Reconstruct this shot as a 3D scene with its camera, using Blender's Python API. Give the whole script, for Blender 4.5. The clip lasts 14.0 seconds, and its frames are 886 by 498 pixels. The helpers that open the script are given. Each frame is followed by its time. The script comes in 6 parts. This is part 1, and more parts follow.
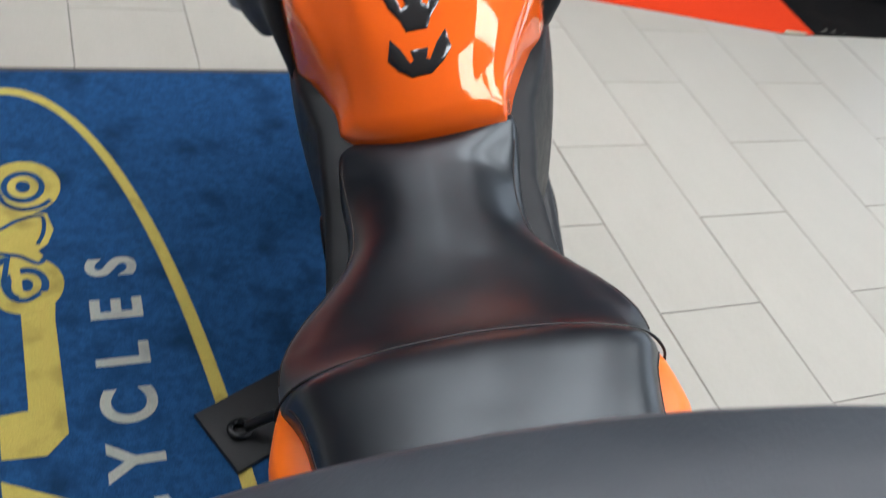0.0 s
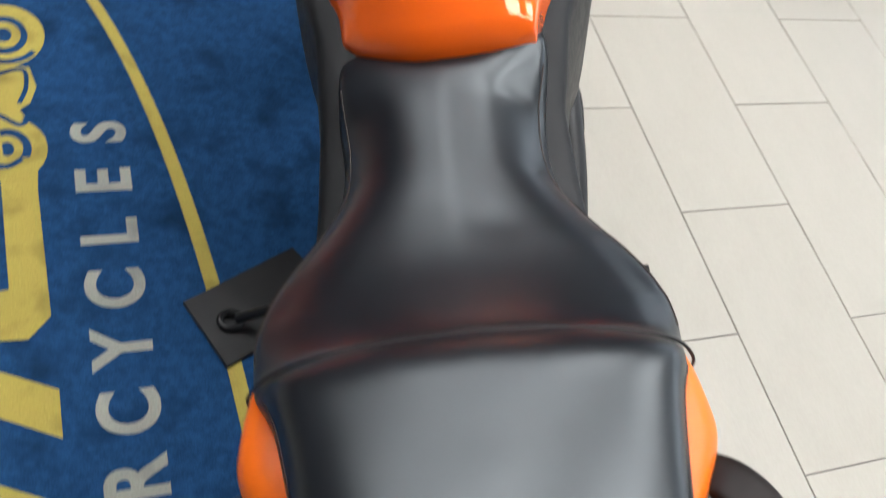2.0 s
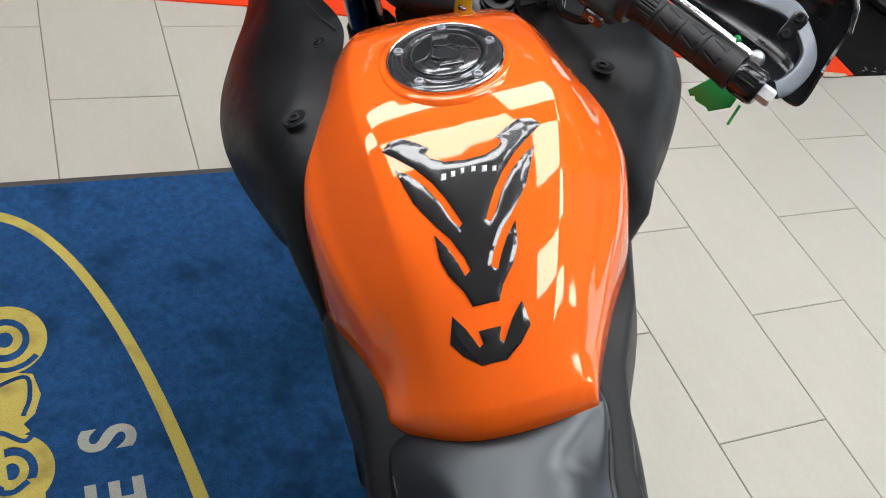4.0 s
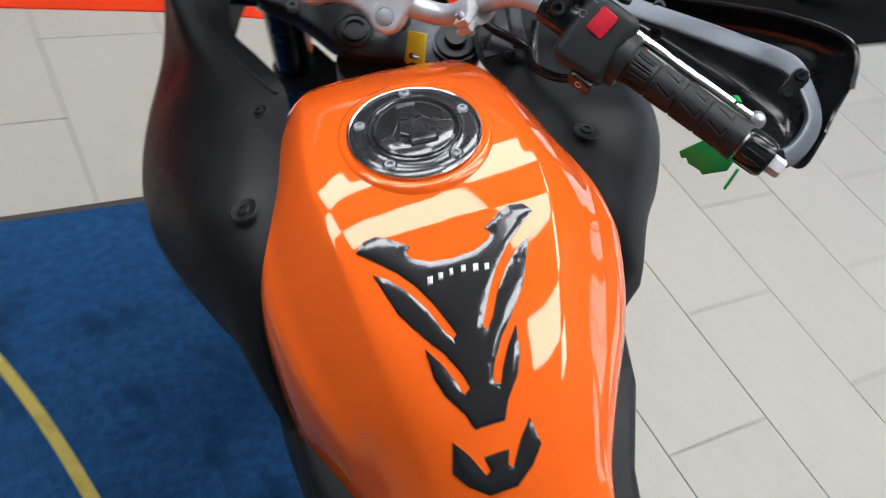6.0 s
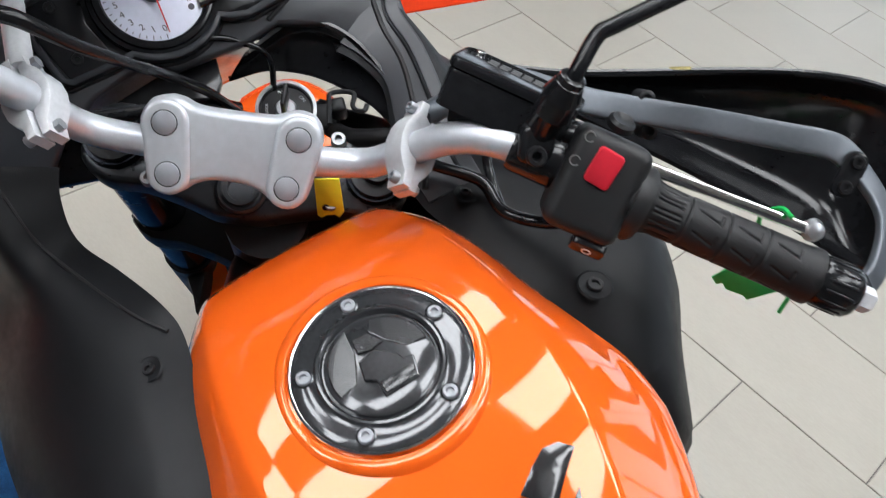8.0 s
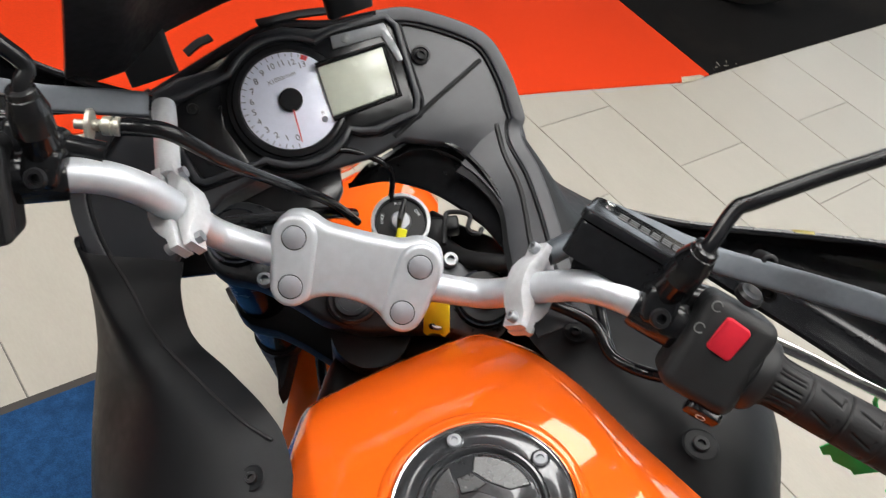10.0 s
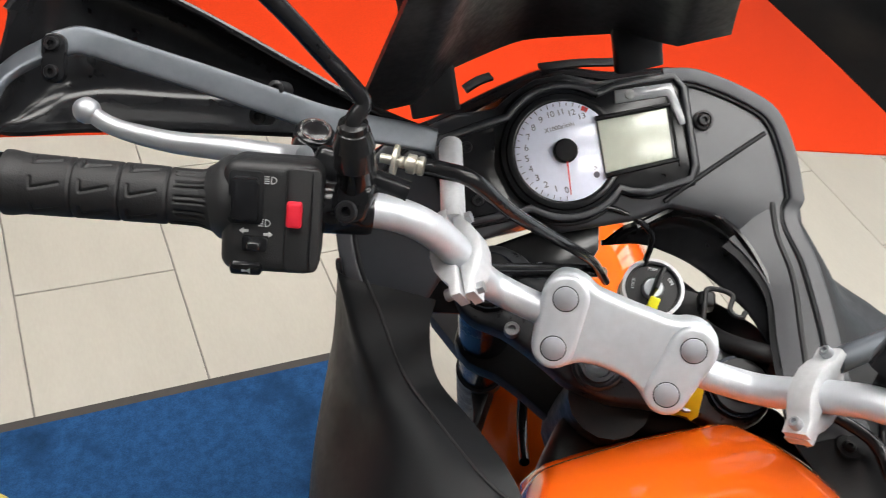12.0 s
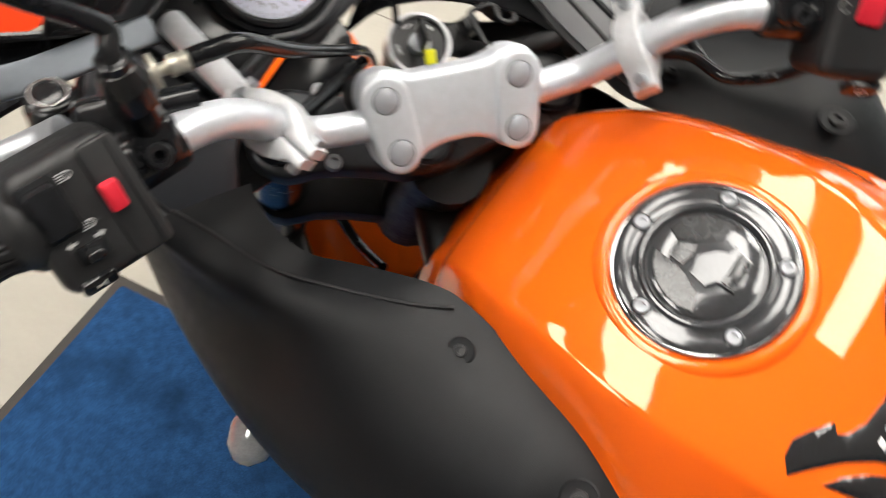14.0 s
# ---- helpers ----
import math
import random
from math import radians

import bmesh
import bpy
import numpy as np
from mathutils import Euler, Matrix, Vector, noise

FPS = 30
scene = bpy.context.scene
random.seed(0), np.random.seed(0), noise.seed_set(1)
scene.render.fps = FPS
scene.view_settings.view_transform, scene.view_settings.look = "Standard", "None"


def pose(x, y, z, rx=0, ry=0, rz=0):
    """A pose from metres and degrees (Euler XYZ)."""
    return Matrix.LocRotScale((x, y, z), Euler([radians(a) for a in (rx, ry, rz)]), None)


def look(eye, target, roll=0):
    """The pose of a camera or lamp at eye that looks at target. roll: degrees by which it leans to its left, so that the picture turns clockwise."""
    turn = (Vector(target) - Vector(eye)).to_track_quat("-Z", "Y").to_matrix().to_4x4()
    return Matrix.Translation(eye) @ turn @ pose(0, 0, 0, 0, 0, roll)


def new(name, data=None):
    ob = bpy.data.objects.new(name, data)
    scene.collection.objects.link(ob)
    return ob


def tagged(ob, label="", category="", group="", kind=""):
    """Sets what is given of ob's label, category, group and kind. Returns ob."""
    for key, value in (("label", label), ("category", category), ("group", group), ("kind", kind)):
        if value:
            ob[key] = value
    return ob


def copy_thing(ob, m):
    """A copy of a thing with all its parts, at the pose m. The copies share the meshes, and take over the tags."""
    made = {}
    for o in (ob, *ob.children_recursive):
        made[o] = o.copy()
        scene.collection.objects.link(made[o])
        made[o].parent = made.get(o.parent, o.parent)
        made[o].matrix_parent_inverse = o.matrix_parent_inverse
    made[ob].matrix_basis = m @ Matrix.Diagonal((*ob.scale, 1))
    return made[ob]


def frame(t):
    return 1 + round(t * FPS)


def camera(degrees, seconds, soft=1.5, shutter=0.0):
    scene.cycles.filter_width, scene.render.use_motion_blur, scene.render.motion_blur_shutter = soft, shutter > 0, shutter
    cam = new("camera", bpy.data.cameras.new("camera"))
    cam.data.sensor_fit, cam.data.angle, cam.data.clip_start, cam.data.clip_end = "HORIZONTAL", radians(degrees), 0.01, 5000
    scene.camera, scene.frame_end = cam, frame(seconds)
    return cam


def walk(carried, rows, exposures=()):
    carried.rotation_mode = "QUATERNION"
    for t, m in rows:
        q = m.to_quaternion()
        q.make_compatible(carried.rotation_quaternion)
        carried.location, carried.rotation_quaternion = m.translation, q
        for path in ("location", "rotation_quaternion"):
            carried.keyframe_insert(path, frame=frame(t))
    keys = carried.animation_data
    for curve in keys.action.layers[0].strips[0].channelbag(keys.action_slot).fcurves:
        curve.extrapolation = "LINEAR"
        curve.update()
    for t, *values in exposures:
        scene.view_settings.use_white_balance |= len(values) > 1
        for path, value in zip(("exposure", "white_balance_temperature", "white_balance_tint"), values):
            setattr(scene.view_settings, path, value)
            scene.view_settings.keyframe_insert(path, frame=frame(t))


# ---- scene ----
cam = camera(52.4, 14.0, soft=1.0, shutter=0.5)
PATH = [
    (0, (-1.271, -1.329, 1.395), (-0.484, -0.084, 0.042), 18.9),
    (0.5, (-1.213, -1.262, 1.395), (-0.537, -0.196, -0.156), 22.4),
    (1, (-1.194, -1.231, 1.385), (-0.552, -0.343, -0.288), 26.4),
    (1.5, (-1.189, -1.221, 1.379), (-0.554, -0.35, -0.306), 27.1),
    (2, (-1.212, -1.168, 1.39), (-0.478, -0.217, -0.209), 26.8),
    (2.5, (-1.314, -1.075, 1.415), (-0.456, -0.106, -0.109), 21.2),
    (3, (-1.338, -0.981, 1.431), (-0.43, 0.028, -0.038), 18.4),
    (3.5, (-1.272, -0.943, 1.453), (-0.437, 0.21, 0.047), 18.4),
    (3.7, (-1.24, -0.938, 1.458), (-0.45, 0.26, 0.064), 18.3),
    (5.8, (-1.206, -0.81, 1.447), (-0.323, 0.326, 0.058), 21.5),
    (6, (-1.238, -0.75, 1.446), (-0.247, 0.296, 0.059), 21.7),
    (6.5, (-1.278, -0.624, 1.445), (-0.129, 0.235, 0.051), 19.2),
    (7, (-1.196, -0.552, 1.426), (-0.018, 0.239, 0.017), 16.7),
    (7.2, (-1.151, -0.528, 1.422), (0.017, 0.246, -0.005), 16.0),
    (9.3, (-1.101, -0.394, 1.433), (0.011, 0.46, 0.006), 17.6),
    (9.5, (-1.11, -0.394, 1.44), (0.002, 0.492, 0.033), 17.5),
    (10, (-1.131, -0.391, 1.456), (-0.028, 0.563, 0.087), 17.6),
    (10.5, (-1.154, -0.377, 1.46), (-0.085, 0.638, 0.108), 18.2),
    (11, (-1.177, -0.357, 1.458), (-0.167, 0.707, 0.099), 18.9),
    (11.5, (-1.192, -0.332, 1.449), (-0.261, 0.777, 0.069), 18.5),
    (12, (-1.193, -0.308, 1.438), (-0.336, 0.826, 0.031), 18.0),
    (12.5, (-1.178, -0.29, 1.427), (-0.366, 0.829, -0.018), 17.2),
    (13, (-1.185, -0.262, 1.407), (-0.33, 0.747, -0.093), 15.7),
    (13.5, (-1.25, -0.224, 1.411), (-0.197, 0.495, -0.131), 14.4),
    (14, (-1.232, -0.199, 1.406), (-0.107, 0.2, -0.199), 8.3),
]
EXPO = [(0.0, 0.03, 6000, 10), (0.8, 0.1, 6100, 10), (1.5, 0.3, 6200, 10), (2.2, 0.2, 6300, 10), (3.0, 0.12, 6450, 10), (3.7, 0.08, 6300, 10), (6.5, -0.12, 6000, 10), (9.5, -0.05, 6450, 10), (10.3, 0.06, 6600, 10), (11.0, 0.18, 6600, 10), (12.0, 0.24, 6600, 10), (13.0, 0.2, 6650, 10), (14.0, 0.3, 6900, 10)]
walk(cam, [(t, look(eye, target, roll)) for t, eye, target, roll in PATH], EXPO)
LAMP, DAY = 11.8, 2.2

# ---- light ----
world = bpy.data.worlds.new("showroom_world")
scene.world = world
world.use_nodes = True
world.node_tree.nodes["Background"].inputs[0].default_value = (0.9, 0.95, 1.0, 1)
world.node_tree.nodes["Background"].inputs[1].default_value = 0.3


# ---- materials ----
def material(name, colour, rough=0.5, metal=0.0, vary=0.12, scale=30.0, bump=0.0, bump_scale=None, coat=0.0, second=None,
             rough_vary=0.08, fine=6.0, per_object=0.0, emit=None, stretch=(1, 1, 1), spec=0.5, patches=0.0, patch_colour=None, patch_scale=3.0):
    """A procedural surface: base colour broken at two scales, roughness broken too, fine relief by bump."""
    m = bpy.data.materials.new(name)
    m.use_nodes = True
    nt = m.node_tree
    n, link = nt.nodes, nt.links.new
    b = n["Principled BSDF"]
    co = n.new("ShaderNodeTexCoord")
    mp = n.new("ShaderNodeMapping")
    mp.inputs["Scale"].default_value = stretch
    link(co.outputs["Object"], mp.inputs["Vector"])

    def noise_node(s, detail=4.0):
        x = n.new("ShaderNodeTexNoise")
        x.inputs["Scale"].default_value, x.inputs["Detail"].default_value = s, detail
        link(mp.outputs[0], x.inputs["Vector"])
        return x

    big, small = noise_node(scale), noise_node(scale * fine, 3.0)
    add = n.new("ShaderNodeMath")
    add.operation = "ADD"
    link(big.outputs[0], add.inputs[0])
    link(small.outputs[0], add.inputs[1])
    span = n.new("ShaderNodeMapRange")
    span.inputs[1].default_value, span.inputs[2].default_value = 0.7, 1.3
    link(add.outputs[0], span.inputs[0])
    mix = n.new("ShaderNodeMix")
    mix.data_type = "RGBA"
    c = np.array(colour[:3], float)
    lo, hi = c * (1 - vary), np.minimum(c * (1 + vary), 1.0)
    if second is not None:
        lo, hi = c, np.array(second, float)
    mix.inputs[6].default_value, mix.inputs[7].default_value = (*lo, 1), (*hi, 1)
    link(span.outputs[0], mix.inputs[0])
    out = mix.outputs[2]
    if patches:
        pn = noise_node(patch_scale, 5.0)
        pr = n.new("ShaderNodeMapRange")
        pr.inputs[1].default_value, pr.inputs[2].default_value, pr.inputs[4].default_value = 0.52, 0.72, patches
        link(pn.outputs[0], pr.inputs[0])
        pm = n.new("ShaderNodeMix")
        pm.data_type = "RGBA"
        pm.inputs[7].default_value = (*(patch_colour if patch_colour else tuple(c * 0.5)), 1)
        link(pr.outputs[0], pm.inputs[0])
        link(out, pm.inputs[6])
        out = pm.outputs[2]
    if per_object:
        info = n.new("ShaderNodeObjectInfo")
        rng = n.new("ShaderNodeMapRange")
        rng.inputs[3].default_value, rng.inputs[4].default_value = 1 - per_object, 1 + per_object
        link(info.outputs["Random"], rng.inputs[0])
        hsv = n.new("ShaderNodeHueSaturation")
        link(rng.outputs[0], hsv.inputs["Value"])
        link(out, hsv.inputs["Color"])
        out = hsv.outputs[0]
    link(out, b.inputs["Base Color"])
    rr = n.new("ShaderNodeMapRange")
    rr.inputs[1].default_value, rr.inputs[2].default_value = 0.7, 1.3
    rr.inputs[3].default_value, rr.inputs[4].default_value = max(rough - rough_vary, 0.02), min(rough + rough_vary, 1)
    link(add.outputs[0], rr.inputs[0])
    link(rr.outputs[0], b.inputs["Roughness"])
    b.inputs["Metallic"].default_value = metal
    b.inputs["Specular IOR Level"].default_value = spec
    b.inputs["Coat Weight"].default_value = coat
    b.inputs["Coat Roughness"].default_value = 0.03
    if bump:
        bs = noise_node(bump_scale or scale * 12, 2.0)
        bu = n.new("ShaderNodeBump")
        bu.inputs["Strength"].default_value, bu.inputs["Distance"].default_value = bump, 0.001
        link(bs.outputs[0], bu.inputs["Height"])
        link(bu.outputs[0], b.inputs["Normal"])
    if emit:
        b.inputs["Emission Color"].default_value = (*emit[:3], 1)
        b.inputs["Emission Strength"].default_value = emit[3]
    return m


ORANGE = material("orange_paint", (0.80, 0.116, 0.009), 0.06, 0.0, vary=0.05, scale=9, fine=300, coat=0.42, rough_vary=0.01, spec=0.72)
ORANGE.node_tree.nodes["Principled BSDF"].inputs["Specular Tint"].default_value = (1.0, 0.68, 0.45, 1)
ORANGE.node_tree.nodes["Principled BSDF"].inputs["Coat IOR"].default_value = 1.54
DULLORANGE = material("satin_orange_paint", (0.84, 0.150, 0.004), 0.42, 0.0, vary=0.05, scale=9, coat=0.25, rough_vary=0.05, spec=0.3)
DULLORANGE.node_tree.nodes["Principled BSDF"].inputs["Coat Roughness"].default_value = 0.35
SEAT = material("seat_vinyl", (0.0055, 0.0066, 0.0092), 0.32, 0.0, spec=0.62, vary=0.2, scale=9, bump=0.05, bump_scale=700, rough_vary=0.015)
SEAT.node_tree.nodes["Principled BSDF"].inputs["Specular Tint"].default_value = (0.90, 0.97, 1.0, 1)
PLASTIC = material("matte_black_plastic", (0.0064, 0.0070, 0.0083), 0.46, spec=0.22, vary=0.2, scale=20, bump=0.18, bump_scale=1400, rough_vary=0.06)
GLOSS = material("gloss_black_plastic", (0.0100, 0.0104, 0.0118), 0.16, spec=0.33, vary=0.2, scale=25, rough_vary=0.06, patches=0.25, patch_colour=(0.03, 0.03, 0.03), patch_scale=18)
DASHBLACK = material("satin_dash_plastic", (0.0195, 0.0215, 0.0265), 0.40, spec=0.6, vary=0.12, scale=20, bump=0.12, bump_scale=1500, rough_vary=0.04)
HOUSING = material("switch_plastic", (0.013, 0.0132, 0.0142), 0.48, spec=0.38, vary=0.15, scale=40, bump=0.2, bump_scale=1500)
RUBBER = material("black_rubber", (0.010, 0.010, 0.011), 0.55, spec=0.35, vary=0.25, scale=60, bump=0.15, bump_scale=900)
DARK = material("black_metal", (0.0105, 0.0105, 0.0118), 0.4, 0.0, spec=0.3, vary=0.3, scale=30, rough_vary=0.12)
SILVER = material("satin_silver", (0.55, 0.573, 0.61), 0.36, 0.35, vary=0.06, scale=25, bump=0.05, bump_scale=2500, rough_vary=0.07)
PLUGGREY = material("grey_plug", (0.30, 0.31, 0.335), 0.45, 0.2, vary=0.05, scale=40, rough_vary=0.05)
ALU = material("brushed_aluminium", (0.60, 0.61, 0.63), 0.45, 0.3, vary=0.1, scale=40, rough_vary=0.1, patches=0.4, patch_colour=(0.30, 0.31, 0.33), patch_scale=15)
DARKGREY = material("dark_grey_casting", (0.050, 0.053, 0.058), 0.34, 0.5, vary=0.15, scale=40, bump=0.08, bump_scale=1800)
SMOKE = material("grey_lamp_window", (0.25, 0.26, 0.275), 0.2, vary=0.05, scale=30, coat=0.5)
CHROME = material("polished_steel", (0.72, 0.72, 0.72), 0.16, 1.0, vary=0.08, scale=60, rough_vary=0.06)
SPINE = material("dull_aluminium", (0.090, 0.100, 0.114), 0.38, 0.55, vary=0.1, scale=40, rough_vary=0.1)
LEVER = material("lever_alloy", (0.36, 0.375, 0.395), 0.36, 0.6, vary=0.04, scale=40, rough_vary=0.02)
BRASS = material("plated_brass", (0.52, 0.50, 0.43), 0.34, 0.6, vary=0.1, scale=80)
CASE = material("grey_case_plastic", (0.026, 0.031, 0.039), 0.55, vary=0.08, scale=12, bump=0.15, bump_scale=700)
PAD = material("gel_carbon", (0.013, 0.013, 0.015), 0.20, vary=0.5, scale=120, fine=3, coat=0.8, rough_vary=0.04)
WHITE = material("white_print", (0.75, 0.76, 0.78), 0.4, vary=0.04)
FADED = material("faded_print", (0.40, 0.40, 0.40), 0.5, vary=0.2, scale=90)
def weave(m, dark, light, scale, turn):
    """Adds the slanting bands of a carbon cloth to a surface."""
    nt = m.node_tree
    n, link = nt.nodes, nt.links.new
    co, mp, wv, mr, mx = n.new("ShaderNodeTexCoord"), n.new("ShaderNodeMapping"), n.new("ShaderNodeTexWave"), n.new("ShaderNodeMapRange"), n.new("ShaderNodeMix")
    mp.inputs["Rotation"].default_value = (0, 0, radians(turn))
    wv.inputs["Scale"].default_value, wv.inputs["Distortion"].default_value = scale, 0.6
    mr.inputs[1].default_value, mr.inputs[2].default_value = 0.35, 0.65
    mx.data_type = "RGBA"
    mx.inputs[6].default_value, mx.inputs[7].default_value = (*dark, 1), (*light, 1)
    link(co.outputs["Object"], mp.inputs["Vector"])
    link(mp.outputs[0], wv.inputs["Vector"])
    link(wv.outputs["Fac"], mr.inputs[0])
    link(mr.outputs[0], mx.inputs[0])
    link(mx.outputs[2], n["Principled BSDF"].inputs["Base Color"])


weave(PAD, (0.007, 0.007, 0.008), (0.020, 0.020, 0.022), 82.0, 62)
RAIL = material("brown_black_plastic", (0.0085, 0.0050, 0.0045), 0.46, spec=0.22, vary=0.2, scale=20, bump=0.15, bump_scale=1400)
SMOKECAP = material("smoked_gloss_plastic", (0.045, 0.047, 0.051), 0.15, 0.40, vary=0.15, scale=60, coat=0.6, rough_vary=0.03)
CAPFIELD = material("smoked_field", (0.020, 0.021, 0.023), 0.24, 0.2, vary=0.05, scale=20, coat=0.3, rough_vary=0.05)
GREYPRINT = material("grey_print", (0.16, 0.16, 0.16), 0.5, vary=0.1)
DIAL = material("dial_face", (0.78, 0.81, 0.96), 0.45, vary=0.03, scale=40, coat=0.8)
PRINT = material("dial_print", (0.11, 0.105, 0.14), 0.5, vary=0.05)
REDP = material("dial_red", (0.65, 0.03, 0.03), 0.4, vary=0.05)
RED = material("red_switch", (0.55, 0.018, 0.035), 0.35, vary=0.06, scale=40)
LCD = material("lcd_glass", (0.58, 0.61, 0.52), 0.25, vary=0.05, scale=20, coat=0.2)
STICKER = material("dull_yellow_sticker", (0.20, 0.16, 0.03), 0.5, vary=0.3, scale=120)
YELLOW = material("yellow_tag", (0.88, 0.84, 0.03), 0.4, vary=0.04)
WORN = material("worn_seat_edge", (0.020, 0.013, 0.010), 0.55, vary=0.3, scale=40, spec=0.3)
GREEN = material("green_tag", (0.018, 0.40, 0.085), 0.4, vary=0.08)
BLUEFORK = material("dark_blue_fork", (0.004, 0.006, 0.012), 0.22, 0.6, vary=0.2, scale=20)
TYRE = material("tyre_rubber", (0.012, 0.012, 0.0125), 0.75, vary=0.25, scale=40, bump=0.3, bump_scale=300)
LENS = material("clear_lens", (0.42, 0.43, 0.44), 0.12, 0.5, vary=0.15, scale=90, rough_vary=0.05)
TILE = material("porcelain_tile", (0.375, 0.353, 0.304), 0.42, vary=0.04, scale=6, fine=14, per_object=0.035, rough_vary=0.08, bump=0.04, bump_scale=120,
                stretch=(2.5, 0.8, 1), patches=0.14, patch_colour=(0.38, 0.355, 0.32), patch_scale=7)
GROUT = material("grey_grout", (0.17, 0.16, 0.145), 0.85, vary=0.15, scale=60, bump=0.3)
MATBLUE = material("blue_mat_pile", (0.0155, 0.059, 0.153), 0.95, vary=0.30, scale=70, fine=6, bump=0.9, bump_scale=900, rough_vary=0.03, spec=0.1,
                   patches=0.75, patch_colour=(0.0065, 0.023, 0.060), patch_scale=11)
MATYELLOW = material("yellow_mat_pile", (0.46, 0.37, 0.09), 0.95, vary=0.22, scale=350, fine=3, bump=0.9, bump_scale=900, spec=0.1, patches=0.75,
                     patch_colour=(0.26, 0.20, 0.055), patch_scale=16)
MATCREAM = material("cream_mat_pile", (0.36, 0.36, 0.31), 0.95, vary=0.22, scale=350, fine=3, bump=0.9, bump_scale=900, spec=0.1, patches=0.6,
                    patch_colour=(0.21, 0.215, 0.205), patch_scale=18)
MATEDGE = material("mat_rubber_edge", (0.045, 0.04, 0.035), 0.8, vary=0.2, scale=80, bump=0.2)
CARPET = material("orange_carpet", (0.60, 0.040, 0.008), 0.95, vary=0.1, scale=200, bump=0.5, bump_scale=900, spec=0.1, patches=0.15, patch_colour=(0.5, 0.03, 0.008), patch_scale=2)
BLACKCARPET = material("black_carpet", (0.007, 0.0065, 0.0065), 0.95, vary=0.3, scale=120, bump=0.5, bump_scale=700, spec=0.06, patches=0.6, patch_colour=(0.020, 0.016, 0.013), patch_scale=2.2)
TAPE = material("worn_tape", (0.40, 0.36, 0.27), 0.6, vary=0.3, scale=40)
SCUFF = material("scuffed_pile", (0.13, 0.12, 0.10), 0.9, vary=0.6, scale=140)
DARKWALL = material("unseen_dark_wall", (0.10, 0.10, 0.11), 0.8, vary=0.05, scale=2)
WALL = material("white_wall_paint", (0.40, 0.39, 0.375), 0.8, vary=0.03, scale=2)
CEILING = material("ceiling_board", (0.42, 0.41, 0.39), 0.85, vary=0.04, scale=4)
PANEL = material("light_panel", (0.9, 0.9, 0.9), 0.6, vary=0.01, emit=(0.98, 0.975, 0.95, LAMP))
WINDOWLIGHT = material("daylight_pane", (0.9, 0.9, 0.9), 0.6, vary=0.01, emit=(0.82, 0.92, 1.0, DAY))



# ---- mesh helpers ----
def part(name, bm, mat, parent=None, label="", smooth=True, sharp=40):
    me = bpy.data.meshes.new(name)
    bmesh.ops.recalc_face_normals(bm, faces=bm.faces[:])
    for f in bm.faces:
        f.smooth = smooth
    if smooth:
        for e in bm.edges:
            if len(e.link_faces) == 2 and e.calc_face_angle(0) > radians(sharp):
                e.smooth = False
    bm.to_mesh(me)
    bm.free()
    me.materials.append(mat)
    ob = new(name, me)
    if parent is not None:
        ob.parent = parent
    if label:
        tagged(ob, label)
    return ob


def thing(name, label, category, m=None, group="", kind=""):
    ob = new(name)
    ob.empty_display_size = 0.1
    if m is not None:
        ob.matrix_world = m
    return tagged(ob, label, category, group, kind)


def spline(points, n=6):
    """Catmull-Rom through the points, n steps a span."""
    p = [np.array(q, float) for q in points]
    p = [2 * p[0] - p[1]] + p + [2 * p[-1] - p[-2]]
    out = []
    for i in range(1, len(p) - 2):
        a, b, c, d = p[i - 1:i + 3]
        for k in range(n):
            t = k / n
            out.append(0.5 * (2 * b + (c - a) * t + (2 * a - 5 * b + 4 * c - d) * t * t + (3 * b - a - 3 * c + d) * t ** 3))
    out.append(p[-2])
    return out


def grid(rows, closed=False, caps=False):
    """A skin over rows of points; closed joins the ends of each row; caps fills the first and last row."""
    bm = bmesh.new()
    vs = [[bm.verts.new(tuple(map(float, q))) for q in r] for r in rows]
    w = len(vs[0])
    for a, b in zip(vs, vs[1:]):
        for j in range(w if closed else w - 1):
            k = (j + 1) % w
            bm.faces.new((a[j], a[k], b[k], b[j]))
    if caps:
        bm.faces.new(vs[0])
        bm.faces.new(vs[-1])
    return bm


def join(*bms):
    out = bmesh.new()
    me = bpy.data.meshes.new("scratch")
    for b in bms:
        b.to_mesh(me)
        out.from_mesh(me)
        b.free()
    bpy.data.meshes.remove(me)
    return out


def moved(bm, m):
    bmesh.ops.transform(bm, matrix=m, verts=bm.verts[:])
    return bm


def thick(bm, d):
    """Gives an open skin a thickness."""
    bmesh.ops.recalc_face_normals(bm, faces=bm.faces[:])
    bmesh.ops.solidify(bm, geom=bm.faces[:], thickness=d)
    return bm


